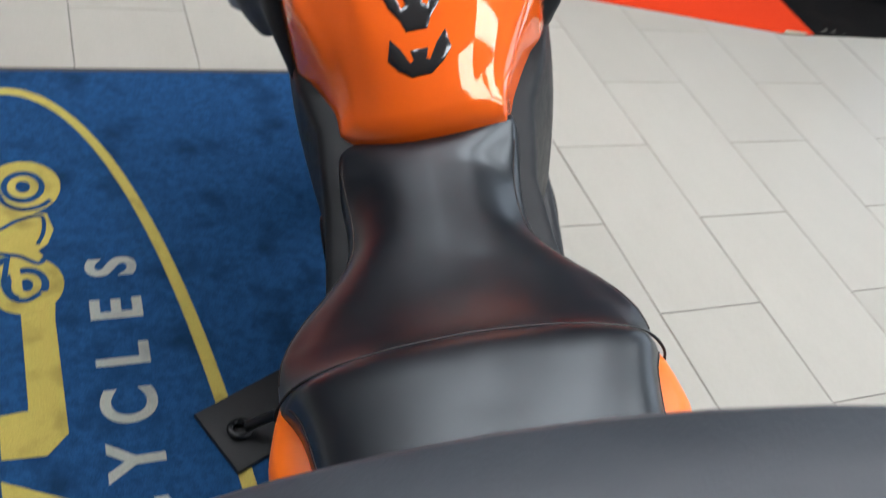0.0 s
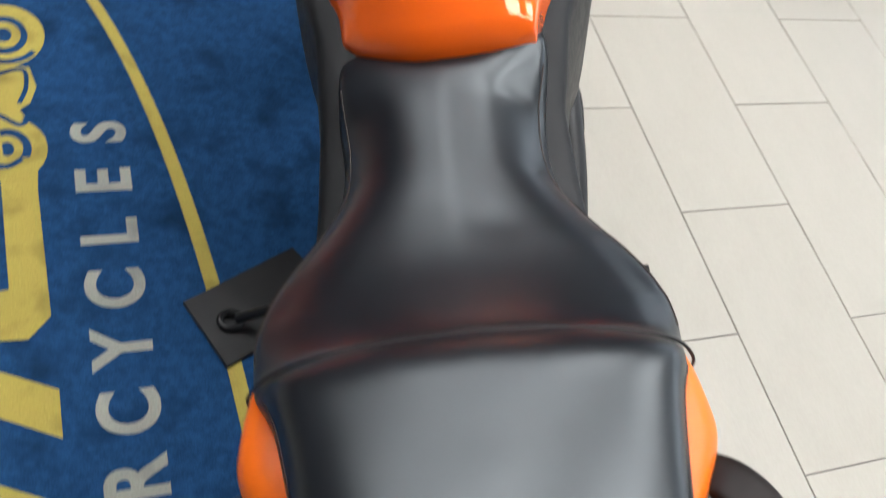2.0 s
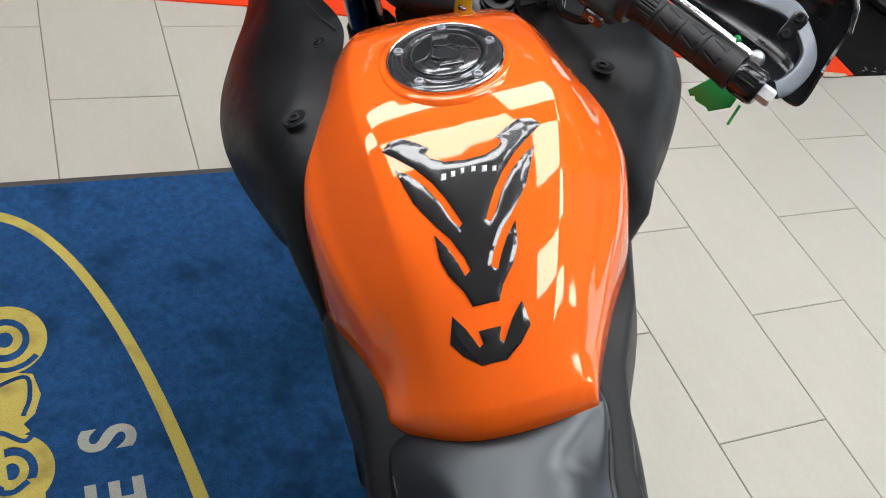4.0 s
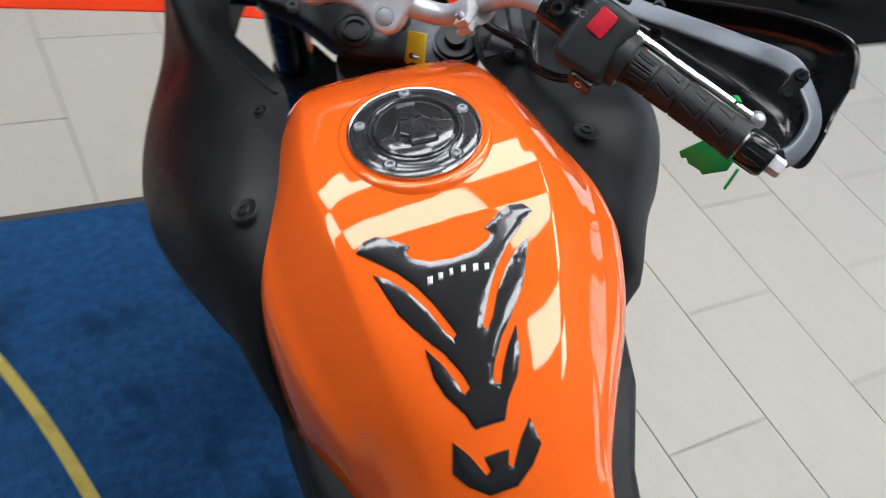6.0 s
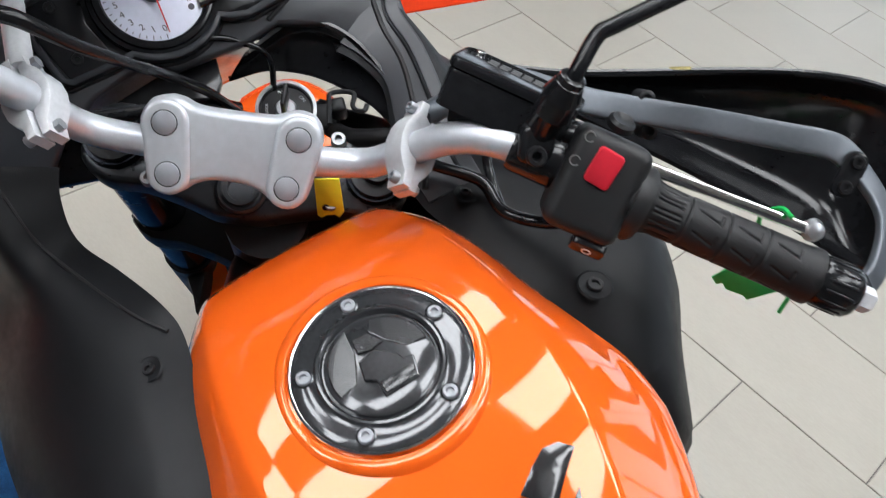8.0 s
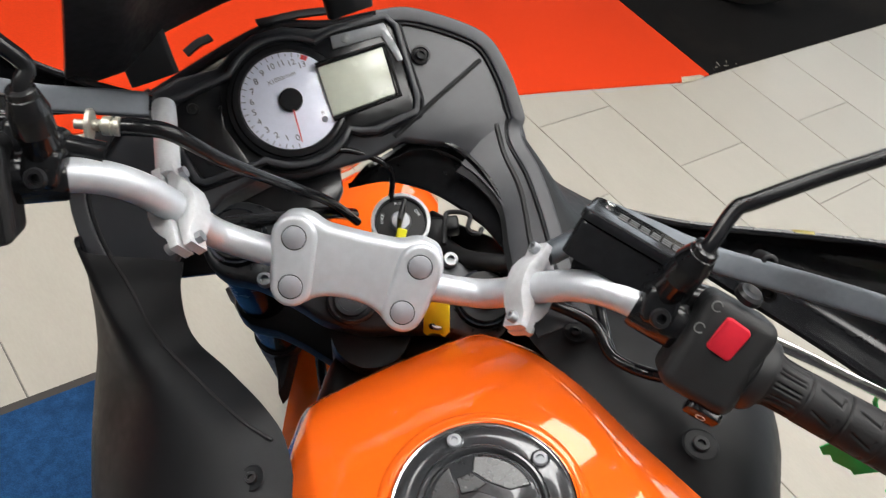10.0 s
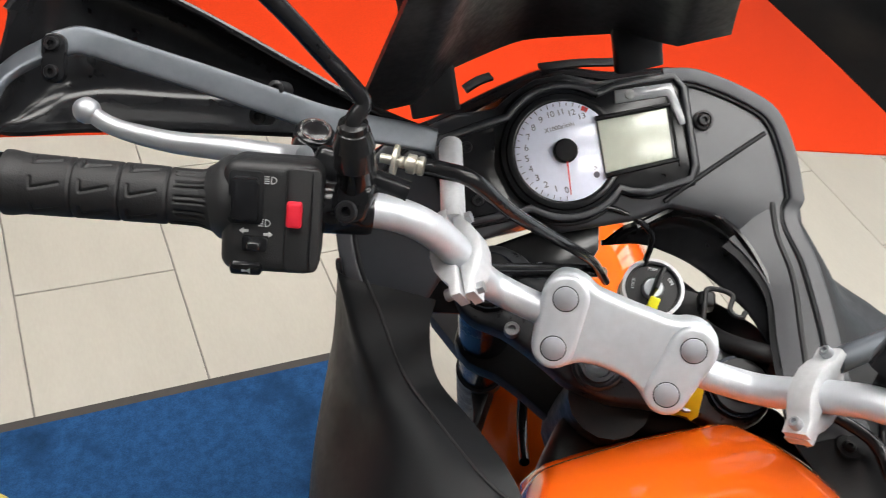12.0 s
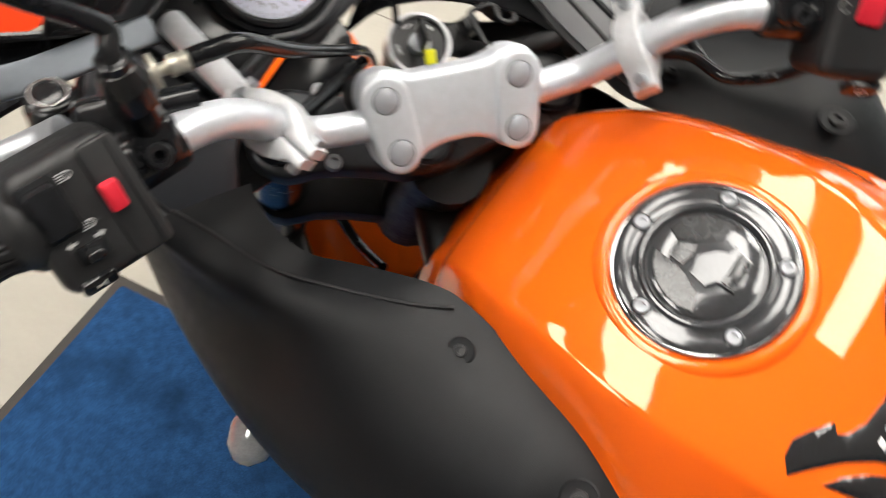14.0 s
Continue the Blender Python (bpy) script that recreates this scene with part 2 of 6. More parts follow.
def tube(points, r, seg=12, n=6, flat=None, caps=True, up=(0, 0, 1)):
    """A round or, with flat=(width, height), a rounded rectangular bar along a smooth path. r may be a list, one a point."""
    path = spline(points, n) if n > 1 else [np.array(q, float) for q in points]
    rs = [r] * len(path) if not isinstance(r, (list, tuple)) else list(np.interp(np.linspace(0, 1, len(path)), np.linspace(0, 1, len(r)), r))
    rows, u = [], np.array(up, float)
    for i, q in enumerate(path):
        d = path[min(i + 1, len(path) - 1)] - path[max(i - 1, 0)]
        d = d / (np.linalg.norm(d) + 1e-12)
        s = np.cross(d, u)
        s = s / (np.linalg.norm(s) + 1e-12)
        v = np.cross(s, d)
        if not flat:
            u = v
        row = []
        for k in range(seg):
            a = 2 * math.pi * (k + 0.5) / seg
            if flat:
                ca, sa = math.cos(a), math.sin(a)
                e = 0.35
                row.append(q + s * flat[0] / 2 * math.copysign(abs(ca) ** e, ca) + v * flat[1] / 2 * math.copysign(abs(sa) ** e, sa))
            else:
                row.append(q + (s * math.cos(a) + v * math.sin(a)) * rs[i])
        rows.append(row)
    return grid(rows, True, caps)


def lathe(profile, m=None, seg=32, ends=True):
    """Turns (radius, height) pairs round z; the ends are filled unless ends is off."""
    rows = [[(r * math.cos(2 * math.pi * k / seg), r * math.sin(2 * math.pi * k / seg), z) for k in range(seg)] for r, z in profile]
    bm = grid(rows, True, ends)
    return moved(bm, m) if m is not None else bm


def slab(outline, depth, m=None, bevel=0.0, seg=2):
    """An outline (x, y) raised to depth, its upper edge rounded."""
    bm = bmesh.new()
    f = bm.faces.new([bm.verts.new((x, y, 0)) for x, y in outline])
    if f.normal.z < 0:
        f.normal_flip()
    top = bmesh.ops.extrude_face_region(bm, geom=[f])
    vs = [v for v in top["geom"] if isinstance(v, bmesh.types.BMVert)]
    bmesh.ops.translate(bm, verts=vs, vec=(0, 0, depth))
    if bevel:
        es = [e for e in bm.edges if all(v in vs for v in e.verts)]
        bmesh.ops.bevel(bm, geom=es, offset=bevel, segments=seg, affect="EDGES", profile=0.5)
    return moved(bm, m) if m is not None else bm


def rbox(size, m=None, bevel=0.004, seg=3):
    bm = bmesh.new()
    bmesh.ops.create_cube(bm, size=1)
    bmesh.ops.scale(bm, vec=size, verts=bm.verts[:])
    if bevel:
        bmesh.ops.bevel(bm, geom=bm.edges[:], offset=bevel, segments=seg, affect="EDGES", profile=0.5)
    return moved(bm, m) if m is not None else bm


def axes(origin, x, y):
    """A frame from an origin and the ways of its x and, nearly, y."""
    x = Vector(x).normalized()
    z = x.cross(Vector(y)).normalized()
    y = z.cross(x)
    return Matrix.Translation(origin) @ Matrix((x, y, z)).transposed().to_4x4()


def along(a, b):
    """A frame at a whose z points to b."""
    return Matrix.Translation(a) @ (Vector(b) - Vector(a)).to_track_quat("Z", "Y").to_matrix().to_4x4()


def bolt(r=0.006, h=0.005, m=None):
    """A socket-head bolt."""
    return lathe([(r, 0), (r, h * 0.75), (r * 0.88, h), (r * 0.5, h), (r * 0.45, h * 0.35), (0.0005, h * 0.35)], m, 14)


def letters(name, body, size, m, mat, parent, depth=0.0004, align="CENTER", bold=0.0):
    """Writing in the built-in font, as a mesh."""
    cu = bpy.data.curves.new(name, "FONT")
    cu.body, cu.size, cu.extrude, cu.align_x, cu.align_y, cu.offset = body, size, depth, align, "CENTER", bold
    tmp = new(name, cu)
    me = bpy.data.meshes.new_from_object(tmp.evaluated_get(bpy.context.evaluated_depsgraph_get()))
    bpy.data.objects.remove(tmp)
    bpy.data.curves.remove(cu)
    bm = bmesh.new()
    bm.from_mesh(me)
    bpy.data.meshes.remove(me)
    return part(name, moved(bm, m), mat, parent, smooth=False)


def bar(w, h, x, y, m, z=0.0):
    """A thin printed bar."""
    return moved(rbox((w, h, 0.0006), pose(x, y, z), 0), m)


# ---- the showroom: floor, walls, ceiling ----
X0, X1, Y0, Y1, H = -4.2, 4.8, -4.5, 5.4, 3.1
floor = tagged(part("floor", moved(rbox((X1 - X0, Y1 - Y0, 0.1), pose((X0 + X1) / 2, (Y0 + Y1) / 2, -0.0535), 0), Matrix()), GROUT, smooth=False),
               "pale beige porcelain tiles in running bond with grey joints", "floor", kind="structure")


def wall(name, a, b, t=0.15, mat=WALL, label="plain white painted showroom wall"):
    a, b = Vector(a), Vector(b)
    d = b - a
    m = Matrix.Translation(((a + b) / 2).to_3d()) @ pose(0, 0, H / 2, 0, 0, math.degrees(math.atan2(d.y, d.x)))
    return tagged(part(name, rbox((d.length, t, H), m, 0), mat, smooth=False), label, "wall", kind="structure")


# unseen walls, added dark so that seat and plastics mirror little light there
wall("wall_north", (X0, Y1 + 0.075), (X1, Y1 + 0.075), mat=DARKWALL, label="unseen dark wall added to keep reflections dark")
wall("wall_south", (X0, Y0 - 0.075), (X1, Y0 - 0.075), mat=DARKWALL, label="unseen dark wall added to keep reflections dark")
wall("wall_west", (X0 - 0.075, Y0), (X0 - 0.075, Y1), mat=DARKWALL, label="unseen dark wall added to keep reflections dark")


def grid_holes(x0, x1, y0, y1, holes, z, t):
    """A board with rectangular holes, built of bands between the holes' edges."""
    xs = sorted({x0, x1, *[v for h in holes for v in (h[0], h[1])]})
    ys = sorted({y0, y1, *[v for h in holes for v in (h[2], h[3])]})
    bms = []
    for a, b in zip(xs, xs[1:]):
        for c, d in zip(ys, ys[1:]):
            if not any(h[0] - 1e-6 <= a and b <= h[1] + 1e-6 and h[2] - 1e-6 <= c and d <= h[3] + 1e-6 for h in holes):
                bms.append(rbox((b - a, d - c, t), pose((a + b) / 2, (c + d) / 2, z), 0))
    return join(*bms)


# the east side: a wall with a row of tall shop windows
FRONT = [(-4.1, -2.9), (-2.6, -1.4), (-1.1, 0.1), (0.4, 1.6), (1.9, 3.1), (3.4, 4.6)]
side = grid_holes(Y0, Y1, 0, H, [(a, b, 0.30, 2.70) for a, b in FRONT], 0, 0.15)
tagged(part("wall_east", moved(side, pose(X1 + 0.075, 0, 0, 90, 0, 90)), WALL, smooth=False), "white wall with a row of tall shop windows", "wall", kind="structure")
for i, (a, b) in enumerate(FRONT):
    win = thing(f"window_{i + 1}", "tall bright shop window in the side wall", "window", pose(X1 + 0.07, (a + b) / 2, 1.50, 0, 0, 90), kind="structure")
    part("pane", rbox((b - a - 0.06, 0.02, 2.34), Matrix(), 0), WINDOWLIGHT, win, smooth=False)
    part("window_frame", join(*[rbox(q, pose(*p), 0.005) for q, p in (((0.05, 0.06, 2.4), (-(b - a) / 2 + 0.025, 0, 0)), ((0.05, 0.06, 2.4), ((b - a) / 2 - 0.025, 0, 0)),
         ((b - a, 0.06, 0.05), (0, 0, 1.175)), ((b - a, 0.06, 0.05), (0, 0, -1.175)), ((0.05, 0.05, 2.3), (0, 0.003, 0)))]), ALU, win)

# the ceiling with oblong light panels let into it, every other field
LIGHTS = [(-0.1 + 1.4 * i, -0.42 + 0.62 * j) for i in range(-2, 2) for j in range(-3, 4) if (i + j) % 2 == 0 and (i > -1 or j > -1) and (i > -2 or j == 2) and (i < 0 or j < 3)]
holes = [(x - 0.7, x + 0.7, y - 0.31, y + 0.31) for x, y in LIGHTS]
tagged(part("ceiling", grid_holes(X0, X1, Y0, Y1, holes, H + 0.05, 0.1), CEILING, smooth=False), "white suspended ceiling with oblong light panels", "ceiling", kind="structure")
lamp = thing("ceiling_light", "oblong flush light panel in the ceiling", "ceiling light", pose(*LIGHTS[0], H), "light panels in the ceiling")
part("diffuser", rbox((1.35, 0.57, 0.02), pose(0, 0, 0.03), 0.004), PANEL, lamp, smooth=False)
part("frame", join(*[rbox(q, pose(*p), 0.003) for q, p in (((1.396, 0.02, 0.05), (0, 0.298, 0.025)), ((1.396, 0.02, 0.05), (0, -0.298, 0.025)), ((0.02, 0.57, 0.05), (0.688, 0, 0.025)), ((0.02, 0.57, 0.05), (-0.688, 0, 0.025)))]),
     SILVER, lamp)
for x, y in LIGHTS[1:]:
    copy_thing(lamp, pose(x, y, H))

# ---- carpets and the mat ----
def carpet(name, outline, z, mat, label, category):
    return tagged(part(name, slab(outline, z, None, min(0.003, z * 0.45)), mat), label, category)


carpet("orange_carpet", [(-3.2, 1.62), (-0.52, 1.30), (0.78, 1.015), (1.24, 0.905), (1.385, 0.90), (1.405, 1.35), (1.40, 5.2), (-3.2, 5.2)], 0.006, CARPET,
       "bright orange low-pile carpet laid on the tiles", "carpet")
tape = tagged(part("floor_tape", slab([(1.262, 0.922), (1.345, 0.908), (1.352, 0.896), (1.300, 0.890), (1.238, 0.898)], 0.0008, pose(0, 0, 0.0062)), TAPE), "worn scrap of pale tape on the carpet corner", "tape")
black_carpet = carpet("black_carpet", [(1.389, 0.90), (4.6, 0.86), (4.6, 5.2), (1.404, 5.2), (1.409, 1.35)], 0.006, BLACKCARPET, "worn black carpet beside the orange one", "carpet")

rng = random.Random(4)
for x, y, a, n in ((1.447, 0.921, 20, 0.026), (1.470, 0.932, 70, 0.034), (1.492, 0.915, -15, 0.030), (1.515, 0.932, 40, 0.024), (1.545, 0.910, 5, 0.016), (1.425, 0.915, 60, 0.012)):
    ragged = [(n * 0.5 * math.cos(k * 0.7) * rng.uniform(0.6, 1.0), n * 0.14 * math.sin(k * 0.7) * rng.uniform(0.3, 1.2)) for k in range(9)]
    part("scuff", slab(ragged, 0.0004, pose(x, y, 0.0060, 0, 0, a)), SCUFF, black_carpet, "pale scuff mark")

MX0, MX1, MY0, MY1 = -2.15, -0.597, -1.75, 0.640
mat_thing = thing("floor_mat", "blue pile floor mat with a yellow emblem and rubber edge", "mat")
part("rubber_edge", slab([(MX0, MY0), (MX1, MY0), (MX1, MY1), (MX0, MY1)], 0.0045, None, 0.002), MATEDGE, mat_thing, "dark rubber border")


def rounded(x0, x1, y0, y1, r, n=5, mids=0):
    """A rectangle with round corners; mids adds points along its far edge."""
    ring_pts = [(cx + r * math.cos(a), cy + r * math.sin(a)) for cx, cy, s in ((x1 - r, y1 - r, 0), (x0 + r, y1 - r, 90), (x0 + r, y0 + r, 180), (x1 - r, y0 + r, 270))
            for a in [radians(s + 90 * k / n) for k in range(n + 1)]]
    edge = [(x1 - r + (x0 - x1 + 2 * r) * k / (mids + 1), y1) for k in range(1, mids + 1)]
    return ring_pts[:n + 1] + edge + ring_pts[n + 1:]


part("mat_face", slab(rounded(MX0 + 0.018, MX1 - 0.018, MY0 + 0.018, MY1 - 0.018, 0.006), 0.008, None, 0.003), MATBLUE, mat_thing, "dark-stained blue pile")
ZM = 0.0081


def flat(outline, h=0.0006):
    return slab(outline, h, pose(0, 0, ZM))


def ring(cx, cy, a, b, w, lo=0.0, hi=360.0, n=64, up=0.0006):
    rows = [[(cx + (a - s) * math.cos(t), cy + (b - s) * math.sin(t), ZM + up) for s in (0, w)] for t in [radians(lo + (hi - lo) * k / n) for k in range(n + 1)]]
    return thick(grid(rows), 0.0006)


def em(pts):
    """The emblem's drawing, set onto the mat."""
    return [(x + 0.004 + 0.07 * max(0.0, y), y + 0.011 - 0.029 * y) for x, y in pts]


part("emblem_outline", ring(-1.36, -0.98, 0.388, 1.533, 0.026, 2, 178, 120), MATYELLOW, mat_thing, "curved yellow outline")
part("emblem_stripe", flat(em([(-1.381, -0.508), (-1.272, -0.566), (-1.271, -0.648), (-1.376, -0.589)])), MATYELLOW, mat_thing)
part("emblem_stripe", flat(em([(-1.374, -0.698), (-1.268, -0.756), (-1.267, -0.838), (-1.372, -0.778)])), MATYELLOW, mat_thing)
part("emblem_stripe", flat(em([(-1.374, -0.888), (-1.268, -0.946), (-1.267, -1.028), (-1.372, -0.968)])), MATYELLOW, mat_thing)
part("emblem_hook", flat(em([(-1.345, -0.10), (-1.283, -0.10), (-1.286, -0.177), (-1.277, -0.432), (-1.312, -0.471), (-1.38, -0.467), (-1.382, -0.379), (-1.337, -0.375)])), MATYELLOW, mat_thing)
# a plain sign of a machine: two wheels and a body
part("emblem_wheel", ring(*em([(-1.345, 0.205)])[0], 0.072, 0.080, 0.030, up=0.0010), MATYELLOW, mat_thing)
part("emblem_wheel", ring(*em([(-1.345, 0.205)])[0], 0.030, 0.034, 0.016, up=0.0010), MATYELLOW, mat_thing)
part("emblem_wheel", ring(*em([(-1.332, -0.080)])[0], 0.066, 0.072, 0.026, up=0.0012), MATYELLOW, mat_thing)
part("emblem_wheel", ring(*em([(-1.332, -0.080)])[0], 0.026, 0.030, 0.014, up=0.0012), MATYELLOW, mat_thing)
part("emblem_body", flat(em([(-1.46, 0.16), (-1.41, 0.185), (-1.375, 0.145), (-1.335, 0.128), (-1.297, 0.118), (-1.283, 0.07), (-1.292, 0.03), (-1.31, 0.012), (-1.30, -0.005), (-1.33, -0.02), (-1.345, 0.0), (-1.338, -0.095), (-1.352, -0.098), (-1.366, 0.0), (-1.42, -0.02), (-1.47, 0.03)])), MATYELLOW, mat_thing)


def ribbon(pts, w, up):
    """A narrow strip of pile along a curve."""
    line, rows = spline([(x, y, 0) for x, y in em(pts)], 6), []
    for a, q, c in zip(line[:1] + line[:-1], line, line[1:] + line[-1:]):
        d = (c - a) / max(np.linalg.norm(c - a), 1e-9)
        rows.append([(q[0] - d[1] * w / 2, q[1] + d[0] * w / 2, ZM + up), (q[0] + d[1] * w / 2, q[1] - d[0] * w / 2, ZM + up)])
    return thick(grid(rows), 0.0004)


for pts, w in (([(-1.421, 0.229), (-1.397, 0.199), (-1.377, 0.155), (-1.344, 0.134), (-1.311, 0.141), (-1.290, 0.160)], 0.011), ([(-1.43, 0.118), (-1.391, 0.075), (-1.351, 0.101), (-1.308, 0.112), (-1.301, 0.067), (-1.311, 0.028)], 0.008),
               ([(-1.406, 0.015), (-1.361, 0.004), (-1.341, -0.002), (-1.311, -0.024), (-1.295, -0.013)], 0.009), ([(-1.363, -0.001), (-1.367, -0.038), (-1.370, -0.077), (-1.359, -0.109), (-1.333, -0.120), (-1.308, -0.104)], 0.010)):
    part("emblem_line", ribbon(pts, w, 0.0016), MATBLUE, mat_thing, "blue dividing line")
for i, ch in enumerate("MOTORCYCLES"):
    y = -0.034 - 0.1113 * (10 - i)
    letters("letter", ch, 0.128, pose(-1.170 + 0.0009 * (10 - i), y, ZM, 0, 0, 90) @ Matrix.Diagonal((0.86, 1, 1, 1)), MATCREAM, mat_thing, 0.0007, bold=0.0035)

carpet("stand_plate", [(-1.069, -0.411), (-0.867, -0.321), (-0.793, -0.443), (-1.015, -0.539)], 0.010, RUBBER, "square black rubber plate under a side stand", "plate").location.z = 0.0089

# ---- the motorcycle ----
BIKE = pose(-0.5423, -0.3069, 0.0133, -0.359, -18.154, -11.072)
bike = thing("motorcycle", "orange and black motorcycle with handguards, leaning on its side stand", "motorcycle", BIKE)
STEER = axes((-0.0111, 0.1894, 1.0199), (0.8023, -0.5477, -0.2375), (0.5356, 0.4846, 0.6916))
BARS = axes((-0.0111, 0.1894, 1.0199), (0.816, -0.5078, -0.2764), (0.5361, 0.4859, 0.6903))
YOKE = axes((0.0095, 0.2533, 0.9396), (0.7863, -0.5797, -0.2137), (0.6175, 0.7261, 0.3024))
DASH = pose(0.0085, 0.378, 1.029, 38)


def aside(y, z):
    """How far the rear of the machine stands to the left of the tank's middle."""
    return max(0.0, min(1.0, (-0.12 - y) / 0.25)) * (-0.0215 + 0.1 * max(0.0, min(0.1, z - 0.80)))


def tail(bm):
    for v in bm.verts:
        v.co.x += aside(v.co.y, v.co.z)
    return bm


def mirrored(bm):
    return moved(bm, Matrix.Diagonal((-1, 1, 1, 1)))


# fuel tank: half sections from the crown outwards, along its length
TANK = [  # y, then (x, z) from the crown to the lower edge
    (0.212, [(0, 0.820), (0.03, 0.820), (0.055, 0.815), (0.074, 0.800), (0.080, 0.775), (0.080, 0.72)]),
    (0.206, [(0, 0.848), (0.03, 0.847), (0.058, 0.841), (0.078, 0.828), (0.084, 0.803), (0.084, 0.74)]),
    (0.193, [(0, 0.869), (0.03, 0.868), (0.060, 0.861), (0.080, 0.846), (0.086, 0.816), (0.086, 0.75)]),
    (0.178, [(0, 0.885), (0.03, 0.884), (0.06, 0.876), (0.08, 0.860), (0.086, 0.830), (0.086, 0.76)]),
    (0.170, [(0, 0.915), (0.035, 0.913), (0.07, 0.903), (0.088, 0.885), (0.094, 0.85), (0.094, 0.76)]),
    (0.150, [(0, 0.938), (0.035, 0.937), (0.072, 0.930), (0.092, 0.915), (0.101, 0.88), (0.103, 0.76)]),
    (0.115, [(0, 0.960), (0.04, 0.959), (0.08, 0.953), (0.104, 0.940), (0.116, 0.90), (0.118, 0.76)]),
    (0.070, [(0, 0.979), (0.045, 0.978), (0.088, 0.970), (0.116, 0.952), (0.130, 0.91), (0.134, 0.76)]),
    (0.020, [(0, 0.985), (0.05, 0.984), (0.094, 0.976), (0.126, 0.954), (0.144, 0.91), (0.150, 0.76)]),
    (-0.030, [(0, 0.985), (0.052, 0.984), (0.097, 0.975), (0.138, 0.950), (0.160, 0.905), (0.168, 0.76)]),
    (-0.080, [(0, 0.978), (0.050, 0.977), (0.094, 0.967), (0.140, 0.940), (0.168, 0.898), (0.176, 0.77)]),
    (-0.130, [(0, 0.962), (0.048, 0.960), (0.088, 0.950), (0.137, 0.921), (0.165, 0.882), (0.174, 0.775)]),
    (-0.180, [(0, 0.938), (0.044, 0.936), (0.081, 0.926), (0.122, 0.898), (0.149, 0.862), (0.158, 0.765)]),
    (-0.225, [(0, 0.911), (0.040, 0.909), (0.075, 0.901), (0.110, 0.880), (0.132, 0.847), (0.142, 0.755)]),
    (-0.262, [(0, 0.883), (0.038, 0.882), (0.070, 0.875), (0.102, 0.857), (0.122, 0.827), (0.130, 0.755)]),
    (-0.290, [(0, 0.861), (0.035, 0.860), (0.064, 0.853), (0.094, 0.836), (0.113, 0.811), (0.120, 0.755)]),
    (-0.312, [(0, 0.840), (0.034, 0.839), (0.063, 0.835), (0.092, 0.824), (0.109, 0.807), (0.114, 0.757)]),
    (-0.328, [(0, 0.823), (0.034, 0.823), (0.062, 0.820), (0.091, 0.813), (0.106, 0.803), (0.110, 0.760)]),
    (-0.337, [(0, 0.805), (0.034, 0.805), (0.062, 0.803), (0.090, 0.799), (0.104, 0.796), (0.108, 0.762)]),
    (-0.339, [(0, 0.785), (0.034, 0.785), (0.062, 0.785), (0.090, 0.784), (0.104, 0.783), (0.107, 0.755)]),
]


def both(half, n=4):
    s = spline(half, n)
    return [(-x, z) for x, z in reversed(s[1:])] + [(x, z) for x, z in s]


def tank_rows():
    secs = []
    for y, p in TANK:  # a nearly flat crown, then a firm shoulder line
        r, top, drop = 1.05 * p[2][0], p[0][1], p[0][1] - p[2][1]
        g = max(0.0, min(1.0, (y + 0.27) / 0.12))  # fading out towards the seat
        firm = [(0.5 * r, top - 0.16 * drop), (0.90 * r, top - 0.50 * drop), (1.07 * r, top - 1.22 * drop), (p[3][0] + 0.002, p[3][1] - 0.008)]
        soft = [(0.5 * p[2][0], top - 0.12 * drop), (0.86 * p[2][0], top - 0.62 * drop), (1.12 * p[2][0], p[2][1] - 0.28 * (p[2][1] - p[3][1])), p[3]]
        secs.append((y, [p[0]] + [tuple(a * g + b * (1 - g) for a, b in zip(u, v)) for u, v in zip(firm, soft)] + p[4:]))
    cols = [spline([(y, p[i][0], p[i][1]) for y, p in secs], 8) for i in range(len(secs[0][1]))]
    rows = []
    for j in range(len(cols[0])):
        y = float(np.mean([c[j][0] for c in cols]))
        sec = both([(c[j][1], c[j][2]) for c in cols], 9)
        back = max(0.0, min(1.0, (-0.20 - y) / 0.12))
        lean = 1 - 0.05 * max(0.0, min(1.0, (-0.15 - y) / 0.08))
        rows.append([(x * (lean if x < 0 else lean - 0.01) + aside(y, z), y + back * (0.004 + (0.018 if x > 0 else 0.052) * min(1.0, (abs(x) / 0.11) ** 2)), z + back * (0.012 * x / 0.11 + 0.006 * max(0.0, 1 - (x / 0.11) ** 2))) for x, z in sec])
    skin = np.array(rows)
    for _ in range(56):  # fair the skin lengthwise between cap and lip
        mid = (skin[:-2] + skin[2:]) / 2
        skin[84:-18] += 0.5 * (mid[83:-17] - skin[84:-18])
    return skin.tolist()


tank_bm = grid(tank_rows())
bmesh.ops.recalc_face_normals(tank_bm, faces=tank_bm.faces[:])
tank_bm.normal_update()
from mathutils.bvhtree import BVHTree
TANK_TREE = BVHTree.FromBMesh(tank_bm)
tank = part("fuel_tank", tank_bm, ORANGE, bike, "glossy orange painted fuel tank", sharp=80)


def on_tank(x, y, lift=0.0):
    hit, nrm, _, _ = TANK_TREE.ray_cast(Vector((x, y, 1.5)), Vector((0, 0, -1)))
    if hit is None:
        return Vector((x, y, 0.75)), Vector((0, 0, 1))
    nrm = nrm if nrm.z > 0 else -nrm
    return hit + nrm * lift, nrm


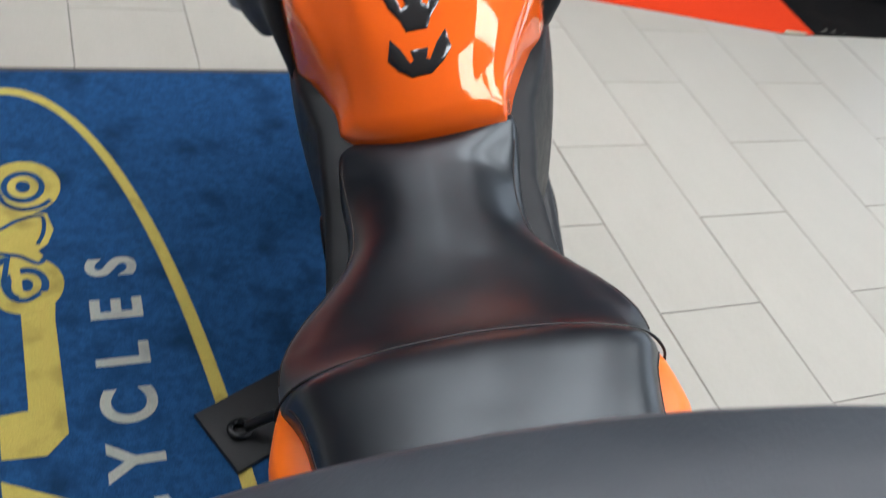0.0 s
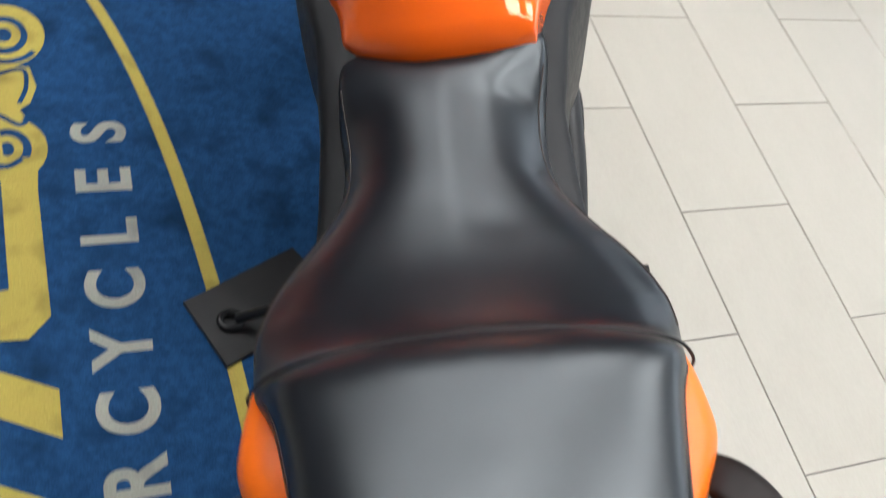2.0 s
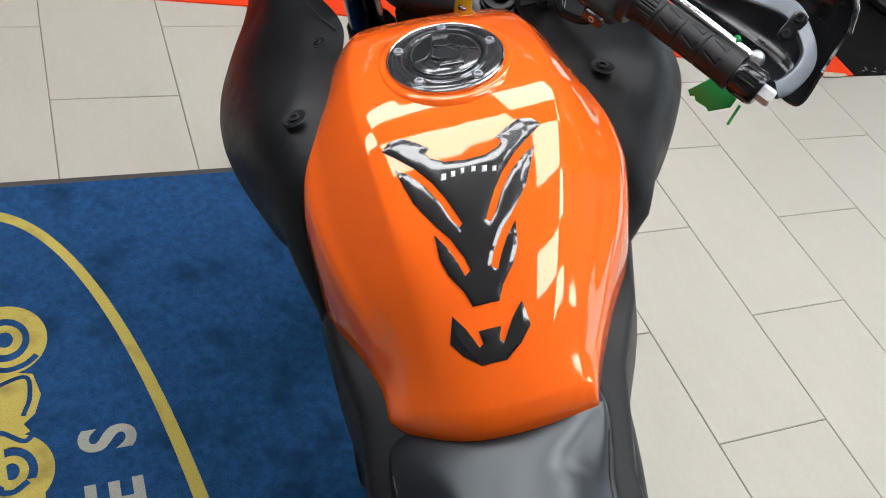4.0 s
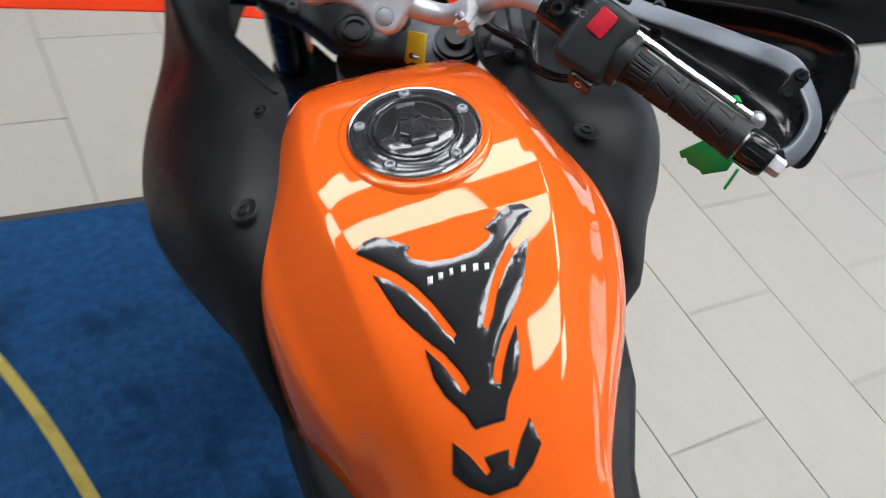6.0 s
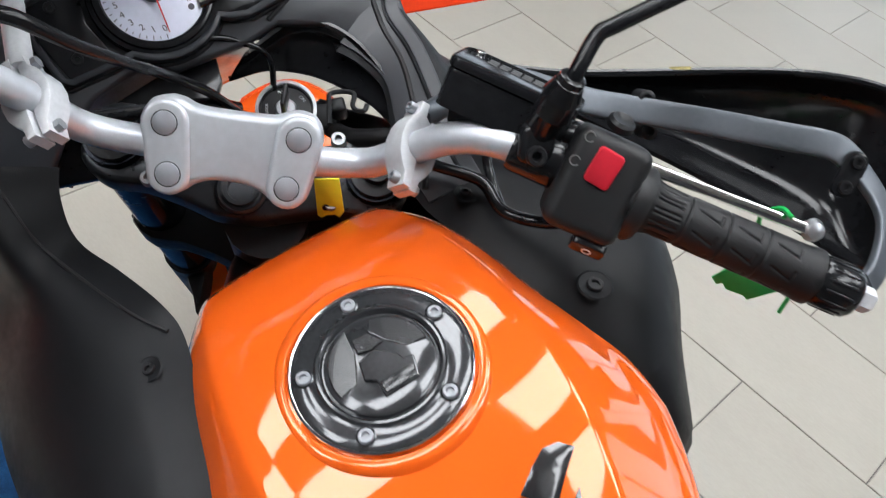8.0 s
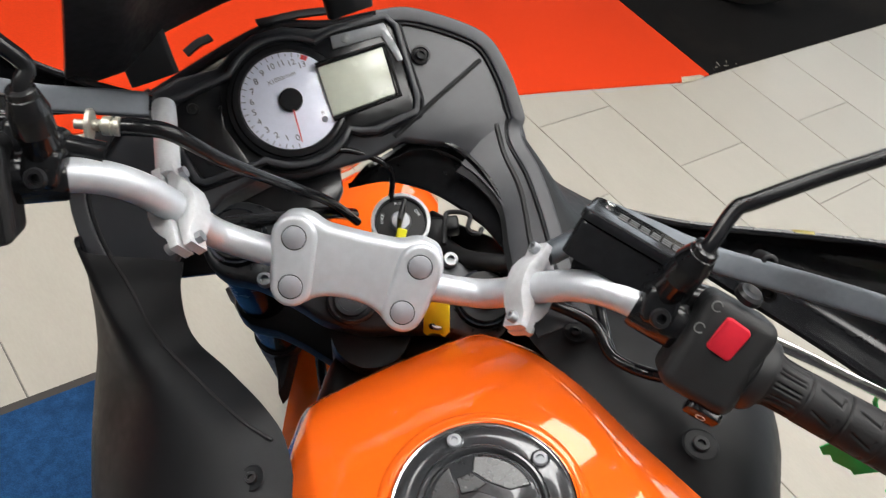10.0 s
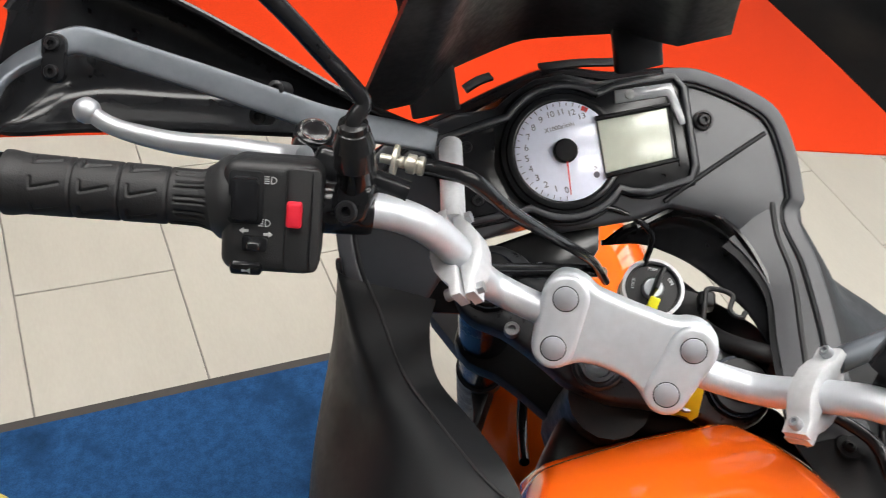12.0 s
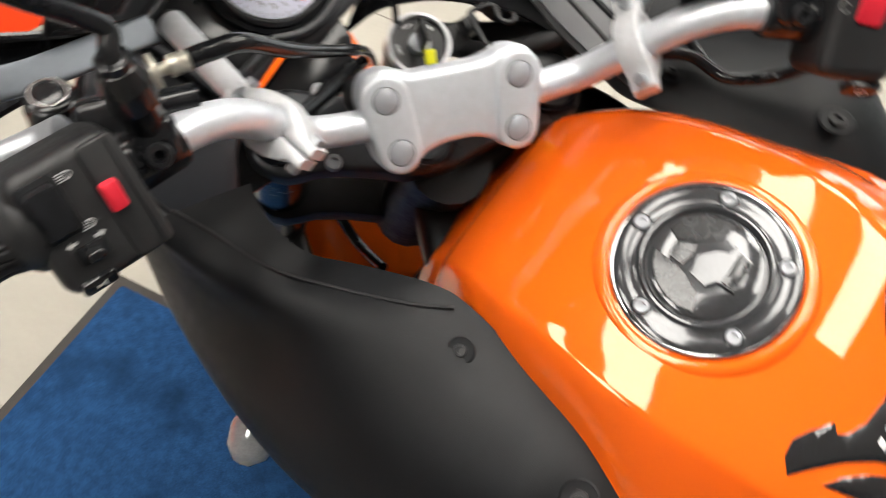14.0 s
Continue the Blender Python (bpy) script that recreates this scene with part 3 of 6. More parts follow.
def decal(outline, lift, fine=0.006):
    """An outline in plan, cut fine and laid on the tank as a raised gel piece."""
    bm = bmesh.new()
    face = bm.faces.new([bm.verts.new((x, y, 0)) for x, y in outline])
    bmesh.ops.inset_region(bm, faces=[face], thickness=min(0.0013, lift * 0.65), use_even_offset=False)
    bmesh.ops.triangulate(bm, faces=bm.faces[:])
    for _ in range(5):
        long = [e for e in bm.edges if e.calc_length() > fine]
        if not long:
            break
        bmesh.ops.subdivide_edges(bm, edges=long, cuts=1)
        bmesh.ops.triangulate(bm, faces=bm.faces[:])
    rim = {v for e in bm.edges if e.is_boundary for v in e.verts}
    for v in bm.verts:
        v.co, _ = on_tank(v.co.x, v.co.y, lift * (0.45 if v in rim else 1.0))
    skirt = bmesh.ops.extrude_edge_only(bm, edges=[e for e in bm.edges if e.is_boundary])
    for v in skirt["geom"]:
        if isinstance(v, bmesh.types.BMVert):
            v.co, _ = on_tank(v.co.x, v.co.y, -0.0006)
    return bm


# tank pad: a spine with two arms, two pairs of side fins, and a tail piece; its axis leans a little
def pad_xy(pts):
    return [(x + 0.055 * (y + 0.11) - 0.0025, y) for x, y in pts]


PAD_HALF = [(0.0195, -0.127), (0.033, -0.121), (0.037, -0.1155), (0.0325, -0.111), (0.0475, -0.101), (0.0585, -0.0955), (0.0695, -0.097), (0.0775, -0.104), (0.064, -0.1145), (0.0475, -0.1285), (0.034, -0.1435),
            (0.0235, -0.1595), (0.0155, -0.175), (0.011, -0.1845), (0.0145, -0.187), (0.021, -0.1795), (0.0295, -0.1625), (0.043, -0.144), (0.056, -0.1315), (0.0675, -0.1245), (0.061, -0.141), (0.054, -0.158),
            (0.0455, -0.170), (0.0325, -0.186), (0.0245, -0.1945), (0.0135, -0.212), (0.0095, -0.2225), (0.0155, -0.226), (0.020, -0.2155), (0.0285, -0.201), (0.0385, -0.1885), (0.0365, -0.209), (0.0305, -0.2225), (0.018, -0.238), (0.0125, -0.2495)]
TAIL_HALF = [(0.0105, -0.262), (0.0075, -0.2715), (0.0115, -0.2735), (0.0215, -0.258), (0.0325, -0.246), (0.0375, -0.264), (0.027, -0.276), (0.0115, -0.286)]


def whole(half):
    return half + [(-x, y) for x, y in reversed(half)]


pad = part("tank_pad", decal(pad_xy([(0, -0.129)] + whole(PAD_HALF)), 0.0020), PAD, bike, "glossy black carbon-look gel tank pad")
part("pad_tail", decal([(x, y - 0.006) for x, y in pad_xy(whole(TAIL_HALF))], 0.0020), PAD, bike)
for i, (w, h) in enumerate([(0.007, 0.007), (0.006, 0.006), (0.005, 0.006), (0.006, 0.006), (0.007, 0.007), (0.006, 0.006)]):
    x, y = -0.026 + 0.0098 * i, -0.1385 - 0.0012 * abs(i - 2.5)
    part("pad_print", decal(pad_xy([(x, y - h / 2), (x + w * 0.8, y - h / 2), (x + w, y + h / 2), (x + w * 0.2, y + h / 2)]), 0.0032, 0.003), WHITE, pad)

# filler cap
CAP = pose(0.001, 0.003, 0.9835, -1.5, 0, 0)
part("filler_rim", lathe([(0.0735, -0.006), (0.071, -0.0012), (0.067, 0.001), (0.063, 0.0004), (0.060, -0.0035), (0.055, -0.004)], CAP, 64), ORANGE, tank, "raised orange rim")
cap = part("filler_cap", lathe([(0.0595, -0.006), (0.0595, 0.0020), (0.0570, 0.0036), (0.0500, 0.0042), (0.0440, 0.0040), (0.0432, 0.0046), (0.0420, 0.0062), (0.0405, 0.0064), (0.0390, 0.0050), (0.0382, 0.0028), (0.0005, 0.0028)], CAP, 72),
           SMOKECAP, bike, "smoked gloss filler cap ring with socket bolts")
part("cap_edge", lathe([(0.0606, -0.003), (0.0608, 0.0024), (0.0598, 0.0032), (0.0588, 0.0024)], CAP, 72), CHROME, cap, "bright metal edge")
part("cap_disc", lathe([(0.0368, 0.001), (0.0368, 0.0050), (0.0355, 0.0060), (0.0200, 0.0066), (0.0005, 0.0066)], CAP, 64), SMOKECAP, cap, "smoked gloss centre disc")
for k in range(5):
    a = radians(14 + 72 * k)
    m = CAP @ pose(0.0500 * math.cos(a), 0.0500 * math.sin(a), 0.0036)
    part("bolt_seat", lathe([(0.0066, -0.001), (0.0066, 0.0010), (0.0058, 0.0014), (0.0052, 0.0006)], m, 20, False), SMOKECAP, cap)
    part("cap_bolt", lathe([(0.0050, -0.002), (0.0050, 0.0020), (0.0043, 0.0028), (0.0026, 0.0028), (0.0024, 0.0006), (0.0005, 0.0006)], m, 20), PLUGGREY, cap, "zinc socket-head bolt")


def wedge(lo, hi, r_in, n=12):
    out = [(0.0340 * math.cos(radians(a)), 0.0340 * math.sin(radians(a))) for a in np.linspace(lo, hi, n)]
    return out + r_in


# raised carbon-look fields of the centre disc and its key flap
part("cap_lobe", slab(wedge(-4, 74, [(0.004, 0.0235), (0.010, 0.012), (0.0200, 0.0006)]), 0.0022, CAP @ pose(0, 0, 0.0060, -2.0, 2.0), 0.0009, 2), CAPFIELD, cap, "raised smoked field", sharp=20)
part("cap_lobe", slab(wedge(104, 196, [(-0.020, -0.0055), (-0.0145, 0.004), (-0.0105, 0.014), (-0.0095, 0.024)]), 0.0022, CAP @ pose(0, 0, 0.0060, -1.0, -2.5), 0.0009, 2), CAPFIELD, cap, "raised smoked field", sharp=20)
part("cap_lobe", slab([(-0.008, 0.023), (0.003, 0.0225), (0.009, 0.0115), (0.000, 0.0100), (-0.0095, 0.0125)], 0.0014, CAP @ pose(0, 0, 0.0062, 3.0, 0), 0.0006, 2), CAPFIELD, cap, sharp=20)
flap = part("cap_flap", slab([(-0.0150, -0.0070), (-0.0120, 0.0060), (0.0010, 0.0092), (0.0120, -0.0012), (0.0140, -0.0068), (0.0205, -0.0085), (0.0160, -0.0235), (-0.0090, -0.0240), (-0.0085, -0.0120)], 0.0042, CAP @ pose(0, 0, 0.0056, 2.0, 1.0), 0.0012, 2), SMOKECAP, cap, "hinged key flap", sharp=20)
part("cap_hinge", slab([(-0.0075, -0.0225), (0.0145, -0.0225), (0.0170, -0.0140), (-0.0070, -0.0140)], 0.0022, CAP @ pose(0, 0, 0.0088, 2.0, 1.0), 0.0010), CAPFIELD, flap)

# seat: half sections along its length
SEATS = [  # y, half width, crown, edge, lower edge
    (-0.265, 0.104, 0.778, 0.768, 0.700), (-0.295, 0.110, 0.791, 0.777, 0.700), (-0.325, 0.111, 0.799, 0.780, 0.700), (-0.36, 0.108, 0.803, 0.778, 0.700), (-0.42, 0.103, 0.803, 0.772, 0.700), (-0.47, 0.110, 0.804, 0.772, 0.702),
    (-0.52, 0.135, 0.806, 0.774, 0.706), (-0.565, 0.162, 0.811, 0.778, 0.714), (-0.60, 0.176, 0.819, 0.786, 0.722), (-0.635, 0.182, 0.832, 0.794, 0.728), (-0.658, 0.180, 0.845, 0.802, 0.731),
    (-0.670, 0.178, 0.856, 0.808, 0.733), (-0.676, 0.176, 0.863, 0.812, 0.735), (-0.688, 0.172, 0.875, 0.822, 0.738), (-0.706, 0.165, 0.884, 0.834, 0.744), (-0.74, 0.154, 0.889, 0.842, 0.752), (-0.80, 0.142, 0.895, 0.850, 0.762),
    (-0.86, 0.134, 0.899, 0.855, 0.772), (-0.93, 0.129, 0.902, 0.859, 0.782), (-1.02, 0.123, 0.902, 0.860, 0.792), (-1.07, 0.114, 0.894, 0.853, 0.797), (-1.09, 0.095, 0.866, 0.835, 0.797)]
DENTS = [(-0.002, -0.764), (0.032, -0.538)]
cols = [spline([(s[0], s[i]) for s in SEATS], 5) for i in range(1, 5)]
rows = []
for j in range(len(cols[0])):
    y, (w, zc, ze, zb) = cols[0][j][0], [c[j][1] for c in cols]
    w *= 1 - 0.035 * max(0.0, min(1.0, (-0.55 - y) / 0.06))
    nose = max(0.0, min(1.0, (y + 0.62) / 0.16))
    full = [(0, zc), (w * 0.40, zc - 0.0045), (w * 0.72, zc - 0.014), (w * 0.90, zc - 0.027), (w * 0.985, ze), (w, ze - 0.02), (w * 0.97, zb)]
    slim = [(0, zc), (w * 0.30, zc - 0.0035), (w * 0.50, zc - 0.0100), (w * 0.72, zc - 0.025), (w * 0.92, ze - 0.016), (w, ze - 0.034), (w * 0.99, zb)]
    sec = [(a[0] * (1 - nose) + b[0] * nose, a[1] * (1 - nose) + b[1] * nose) for a, b in zip(full, slim)]
    front = max(0.0, min(1.0, (y + 0.375) / 0.06))  # full width where it meets the tank
    lip = [(0, zc), (w * 0.40, zc - 0.001), (w * 0.68, zc - 0.003), (w * 0.86, zc - 0.007), (w * 0.96, zc - 0.016), (w, ze - 0.030), (w * 0.99, zb)]
    sec = both([(a[0] * (1 - front) + b[0] * front, a[1] * (1 - front) + b[1] * front) for a, b in zip(sec, lip)], 4)
    sec = [(x, z + 0.010 * front * x / 0.11) for x, z in sec]
    bow = 0.016 * max(0.0, 1 - abs(y + 0.674) / 0.05)
    dent = [0.0014 * math.exp(-((x - dx) ** 2 + (y - dy) ** 2) / 0.016 ** 2) for x, _ in sec for dx, dy in DENTS]
    rows.append([(x, y - bow * (abs(x) / 0.18) ** 3, z - sum(dent[k * len(DENTS):(k + 1) * len(DENTS)])) for k, (x, z) in enumerate(sec)])
seat = part("seat", tail(grid(rows, caps=True)), SEAT, bike, "black vinyl dual seat with a raised pillion part", sharp=80)
for k in (8, 40):  # worn edge seams, front part and pillion part
    for lo, hi in ((-0.655, -0.335), (-1.04, -0.70)):
        seam = [r[k] for r in rows if lo < r[k][1] < hi]
        part("edge_seam", tail(tube(seam, 0.0010, 8, 1)), WORN, seat, "worn brown-black edge seam")
# a thin dark tube that stands for the shade in the pillion step's fold
step = [(x, -0.672 - 0.016 * (abs(x) / 0.18) ** 3, z + 0.0005) for x, z in both([(0, 0.858), (0.07, 0.853), (0.128, 0.8435), (0.158, 0.831), (0.1745, 0.8085), (0.177, 0.788)], 6)]
part("seat_welt", tail(tube(step, 0.0014, 8, 1)), RUBBER, bike, "thin dark line for the shade in the seat fold")


# side fairing: one half, from its rear tip to the dash, from the inner edge outwards and down
FAIR = [
    [(0.166, -0.150, 0.800), (0.170, -0.150, 0.795), (0.174, -0.148, 0.789), (0.175, -0.146, 0.783), (0.174, -0.144, 0.778), (0.172, -0.142, 0.772)],
    [(0.158, -0.115, 0.850), (0.174, -0.113, 0.852), (0.185, -0.108, 0.842), (0.192, -0.102, 0.828), (0.190, -0.096, 0.812), (0.185, -0.090, 0.800)],
    [(0.148, -0.070, 0.912), (0.172, -0.068, 0.912), (0.194, -0.062, 0.892), (0.205, -0.055, 0.858), (0.203, -0.050, 0.820), (0.196, -0.045, 0.785)],
    [(0.130, -0.010, 0.942), (0.168, -0.008, 0.948), (0.208, -0.004, 0.925), (0.230, 0.000, 0.870), (0.229, 0.003, 0.815), (0.220, 0.005, 0.760)],
    [(0.114, 0.050, 0.950), (0.156, 0.052, 0.956), (0.216, 0.055, 0.930), (0.254, 0.060, 0.868), (0.256, 0.065, 0.810), (0.246, 0.070, 0.755)],
    [(0.100, 0.118, 0.950), (0.147, 0.111, 0.958), (0.216, 0.115, 0.930), (0.264, 0.120, 0.865), (0.268, 0.125, 0.800), (0.258, 0.130, 0.735)],
    [(0.103, 0.150, 0.957), (0.155, 0.158, 0.960), (0.212, 0.170, 0.930), (0.264, 0.182, 0.860), (0.268, 0.192, 0.790), (0.260, 0.200, 0.710)],
    [(0.119, 0.200, 0.953), (0.170, 0.205, 0.960), (0.204, 0.225, 0.928), (0.252, 0.250, 0.860), (0.258, 0.265, 0.780), (0.250, 0.275, 0.690)],
    [(0.136, 0.245, 0.952), (0.183, 0.258, 0.962), (0.200, 0.278, 0.930), (0.233, 0.315, 0.865), (0.240, 0.330, 0.790), (0.236, 0.340, 0.710)],
    [(0.132, 0.280, 0.955), (0.187, 0.300, 0.966), (0.196, 0.325, 0.950), (0.213, 0.365, 0.880), (0.218, 0.375, 0.820), (0.216, 0.380, 0.760)],
    [(0.122, 0.298, 0.960), (0.187, 0.325, 0.978), (0.192, 0.345, 0.980), (0.190, 0.385, 0.920), (0.190, 0.400, 0.870), (0.188, 0.410, 0.820)],
]


def fairing_bm():
    k = len(FAIR[0])
    cols = [spline([r[i] for r in FAIR], 5) for i in range(k)]
    bm = grid([spline([c[j] for c in cols], 5) for j in range(len(cols[0]))])
    return thick(bm, 0.004)


for s in (1, -1):
    bm = fairing_bm()
    if s > 0:  # this side stands a little further out and ends sooner
        for v in bm.verts:
            v.co.x -= 1.2 * max(0.0, -0.110 - v.co.y)
            v.co.z -= 0.8 * max(0.0, -0.110 - v.co.y)
            v.co.x += 0.25 * max(0.0, v.co.x - 0.165) * max(0.0, min(1.0, (v.co.y - 0.12) / 0.1, (0.31 - v.co.y) / 0.06))
            v.co.x += 0.028 * max(0.0, 1 - ((v.co.y - 0.03) / 0.17) ** 2) * max(0.0, min(1.0, (v.co.x - 0.165) / 0.05))
    else:
        for v in bm.verts:
            v.co.z += min(0.022, 0.30 * max(0.0, v.co.y - 0.235)) * max(0.0, min(1.0, (v.co.z - 0.88) / 0.05))
    fair = part("side_fairing", bm if s > 0 else mirrored(bm), PLASTIC, bike, "matte black moulded side fairing", sharp=60)
    seam = [(0.108, 0.128, 0.9555)] + [tuple(p + (q - p) * f + (0.0015 if k == 2 else 0) for k, (p, q) in enumerate(zip(FAIR[i][0], FAIR[i][1]))) for i, f in ((6, 0.41), (7, 0.49), (8, 0.55), (9, 0.64), (10, 0.78))]
    seam = seam if s > 0 else [(x, y, z + min(0.022, 0.30 * max(0.0, y - 0.235))) for x, y, z in seam]
    rb = tube(seam, 0.0028 if s > 0 else 0.0016, 8, 6)
    part("seam", rb if s > 0 else mirrored(rb), RUBBER, fair)
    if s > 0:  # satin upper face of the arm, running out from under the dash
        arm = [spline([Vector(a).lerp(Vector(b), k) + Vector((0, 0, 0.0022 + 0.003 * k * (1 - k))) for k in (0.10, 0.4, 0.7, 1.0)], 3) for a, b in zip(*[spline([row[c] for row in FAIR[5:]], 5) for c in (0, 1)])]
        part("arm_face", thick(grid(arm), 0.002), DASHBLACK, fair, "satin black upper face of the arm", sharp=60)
    for (x, y, z), r in (((0.130, 0.105, 0.958), 0.0075), ((0.163, -0.012, 0.951), 0.010)):
        well = lathe([(r * 1.35, 0.0002), (r * 1.2, 0.0012), (r * 1.0, 0.0006), (0.001, 0.0006)], pose(s * x, y, z, 0, s * 12, 0), 24)
        part("bolt_well", well, PLASTIC, fair)
        part("bolt", bolt(r * 0.62, 0.0030, pose(s * x, y, z, 0, s * 12, 0)), DARK, fair, "black socket bolt")
    # indicator at the side of the fairing
    sig = lathe([(0.012, 0), (0.024, 0.012), (0.027, 0.03), (0.022, 0.05), (0.010, 0.062), (0.001, 0.064)], pose(s * 0.238, 0.300, 0.668, 12, s * 96, 0), 24)
    part("indicator", sig, LENS, fair, "clear-lensed indicator")
    for yy, zz, w in ((0.195, 0.800, 0.020), (0.170, 0.760, 0.016)):
        part("fairing_mark", rbox((0.0012, 0.007, w), pose(s * (0.2655 if yy > 0.18 else 0.2640), yy, zz, 25, s * -10), 0), WHITE, fair, "small white printed mark")

# tail: orange side panels, grab rails, tail cover
for s in (1, -1):
    P_OUT = [(0.171, -0.676), (0.180, -0.700), (0.186, -0.735), (0.183, -0.755), (0.174, -0.775), (0.160, -0.800), (0.147, -0.815)]
    rows = []
    for i, (x, y) in enumerate(spline(P_OUT, 4)):
        f = math.sin(math.pi * min(1, max(0, (i + 0.5) / 25)))
        rows.append(spline([(s * (x - 0.035 - 0.02 * f), y, 0.806 + 0.012 * f), (s * (x - 0.012 * f), y, 0.800 + 0.008 * f), (s * x, y, 0.780), (s * (x - 0.004), y + 0.005, 0.740), (s * (x - 0.02), y + 0.01, 0.690)], 4))
    part("tail_panel", tail(thick(grid(rows), 0.003)), DULLORANGE, bike, "orange tail side panel", sharp=70)
    rail = tube([(s * 0.166, -0.770, 0.772), (s * 0.184, -0.783, 0.784), (s * 0.197, -0.803, 0.791), (s * 0.2035, -0.830, 0.795), (s * 0.205, -0.860, 0.797), (s * 0.204, -0.90, 0.799), (s * 0.200, -0.96, 0.802), (s * 0.194, -1.05, 0.808), (s * 0.158, -1.12, 0.815)], 0.017, 16, 6, flat=(0.038, 0.030))
    grab = part("grab_rail", tail(rail), RAIL, bike, "brown-black moulded grab rail")
    root = [(0.150, -0.818), (0.160, -0.778), (0.174, -0.775), (0.190, -0.805), (0.196, -0.838), (0.176, -0.842)]
    part("rail_root", tail(slab([(s * x, y) for x, y in root], 0.012, pose(0, 0, 0.782), 0.004)), RUBBER, grab)
    part("rail_bolt", tail(bolt(0.005, 0.005, pose(s * 0.163, -0.832, 0.795))), DARK, grab)
rows = []
for y, w, z0, z1 in [(-0.66, 0.145, 0.62, 0.735), (-0.76, 0.165, 0.66, 0.758), (-0.86, 0.168, 0.69, 0.776), (-0.98, 0.156, 0.72, 0.786), (-1.10, 0.122, 0.75, 0.794)]:
    rows.append(both([(0, z1), (w * 0.8, z1), (w, z1 - 0.01), (w * 0.97, z0), (w * 0.5, z0 - 0.01), (0, z0 - 0.01)], 3))
part("tail_cover", tail(grid([[(x, y, z) for x, z in r] for r, y in zip(rows, (-0.66, -0.76, -0.86, -0.98, -1.10))], caps=True)), PLASTIC, bike, "black tail cover")

# frame covers beside the seat, engine and running gear
for s in (1, -1):
    rows = []
    for y, x, zt, zb in [(0.02, 0.150, 0.70, 0.50), (-0.10, 0.180, 0.785, 0.52), (-0.20, 0.160, 0.800, 0.55), (-0.27, 0.136, 0.783, 0.57), (-0.36, 0.130, 0.740, 0.55), (-0.44, 0.136, 0.712, 0.50), (-0.52, 0.142, 0.704, 0.48)]:
        rows.append([(s * (x - 0.05), y, zt + 0.012), (s * (x - 0.012), y, zt + 0.006), (s * x, y, zt - 0.012), (s * (x + 0.008), y, (zt + zb) / 2), (s * x, y, zb), (s * (x - 0.04), y, zb - 0.02)])
    part("frame_cover", tail(thick(grid([spline(r, 3) for r in rows]), 0.003)), PLASTIC, bike, "black frame side cover", sharp=50)
    part("footpeg", tube([(s * 0.13, -0.36, 0.40), (s * 0.245, -0.365, 0.395)], 0.011, 10, 1), RUBBER, bike, "ribbed rubber footpeg")
    for k in range(6):
        part("peg_rib", tube([(s * (0.155 + 0.014 * k), -0.365, 0.3985), (s * (0.160 + 0.014 * k), -0.365, 0.3985)], 0.0125, 10, 1), RUBBER, bike)
    part("pillion_peg", tube([(s * 0.14, -0.62, 0.44), (s * 0.255, -0.62, 0.435)], 0.012, 10, 1), RUBBER, bike, "rubber pillion peg")
    part("engine_cover", lathe([(0.086, 0), (0.084, 0.03), (0.070, 0.046), (0.05, 0.05), (0.048, 0.055), (0.001, 0.057)], pose(s * 0.135, -0.10, 0.42, 0, s * 90, 0), 28), DARK, bike, "black engine side cover")
    part("engine_cover", lathe([(0.055, 0), (0.053, 0.03), (0.035, 0.04), (0.001, 0.042)], pose(s * 0.135, -0.215, 0.43, 0, s * 90, 0), 24), DARK, bike)
    part("frame_tube", tube([(s * 0.05, 0.12, 0.82), (s * 0.13, 0.02, 0.66), (s * 0.15, -0.2, 0.52), (s * 0.14, -0.36, 0.42)], 0.022, 12), DARK, bike, "black frame tube")
part("frame_spar", tube([(0.01, 0.235, 0.84), (0.085, 0.195, 0.845), (0.140, 0.185, 0.815), (0.155, 0.08, 0.76), (0.15, -0.05, 0.70)], 0.024, 14, 5), DARK, bike, "black frame spar")
part("frame_spar", tube([(-0.01, 0.235, 0.84), (-0.035, 0.212, 0.845), (-0.07, 0.165, 0.83), (-0.10, 0.08, 0.77), (-0.12, -0.05, 0.70)], 0.020, 14, 5), DARK, bike, "black frame spar")
part("engine", rbox((0.27, 0.36, 0.32), pose(0, -0.06, 0.42), 0.03), DARK, bike, "black parallel-twin engine block")
part("cylinder_head", rbox((0.25, 0.20, 0.20), pose(0, 0.10, 0.62, -20), 0.02), DARK, bike)
part("radiator", rbox((0.28, 0.03, 0.26), pose(0, 0.235, 0.50, -15), 0.008), DARK, bike, "black radiator")
part("side_stand", tube([(-0.10, -0.285, 0.33), (-0.24, -0.262, 0.235), (-0.378, -0.242, 0.150)], 0.009, 10, 3), DARK, bike, "black side stand, folded out")
foot = [(-0.393 + 0.017 * math.cos(a), -0.239 + 0.015 * math.sin(a), 0.141 - 0.0055 * math.cos(a)) for a in np.linspace(0, 2 * math.pi, 17)]
part("stand_foot", tube(foot, 0.0065, 10, 1), GLOSS, bike, "black ring-shaped stand foot")
part("silencer", tube([(0.10, -0.10, 0.20), (0.10, -0.30, 0.22), (0.11, -0.44, 0.25)], 0.06, 16, 4), DARK, bike, "short black silencer")
part("steering_head", tube([(0.0, 0.22, 0.90), (0.0, 0.30, 0.70)], 0.035, 16, 1), DARK, bike)
part("air_box", rbox((0.13, 0.14, 0.13), pose(0, 0.09, 0.80), 0.02), DARK, bike, "black inner cover")


AXIS = Vector((0, -0.42, 0.907))
TURNED = Matrix.Translation((0, 0.25, 0.92)) @ Matrix.Rotation(radians(-34), 4, AXIS) @ Matrix.Translation((0, -0.25, -0.92))


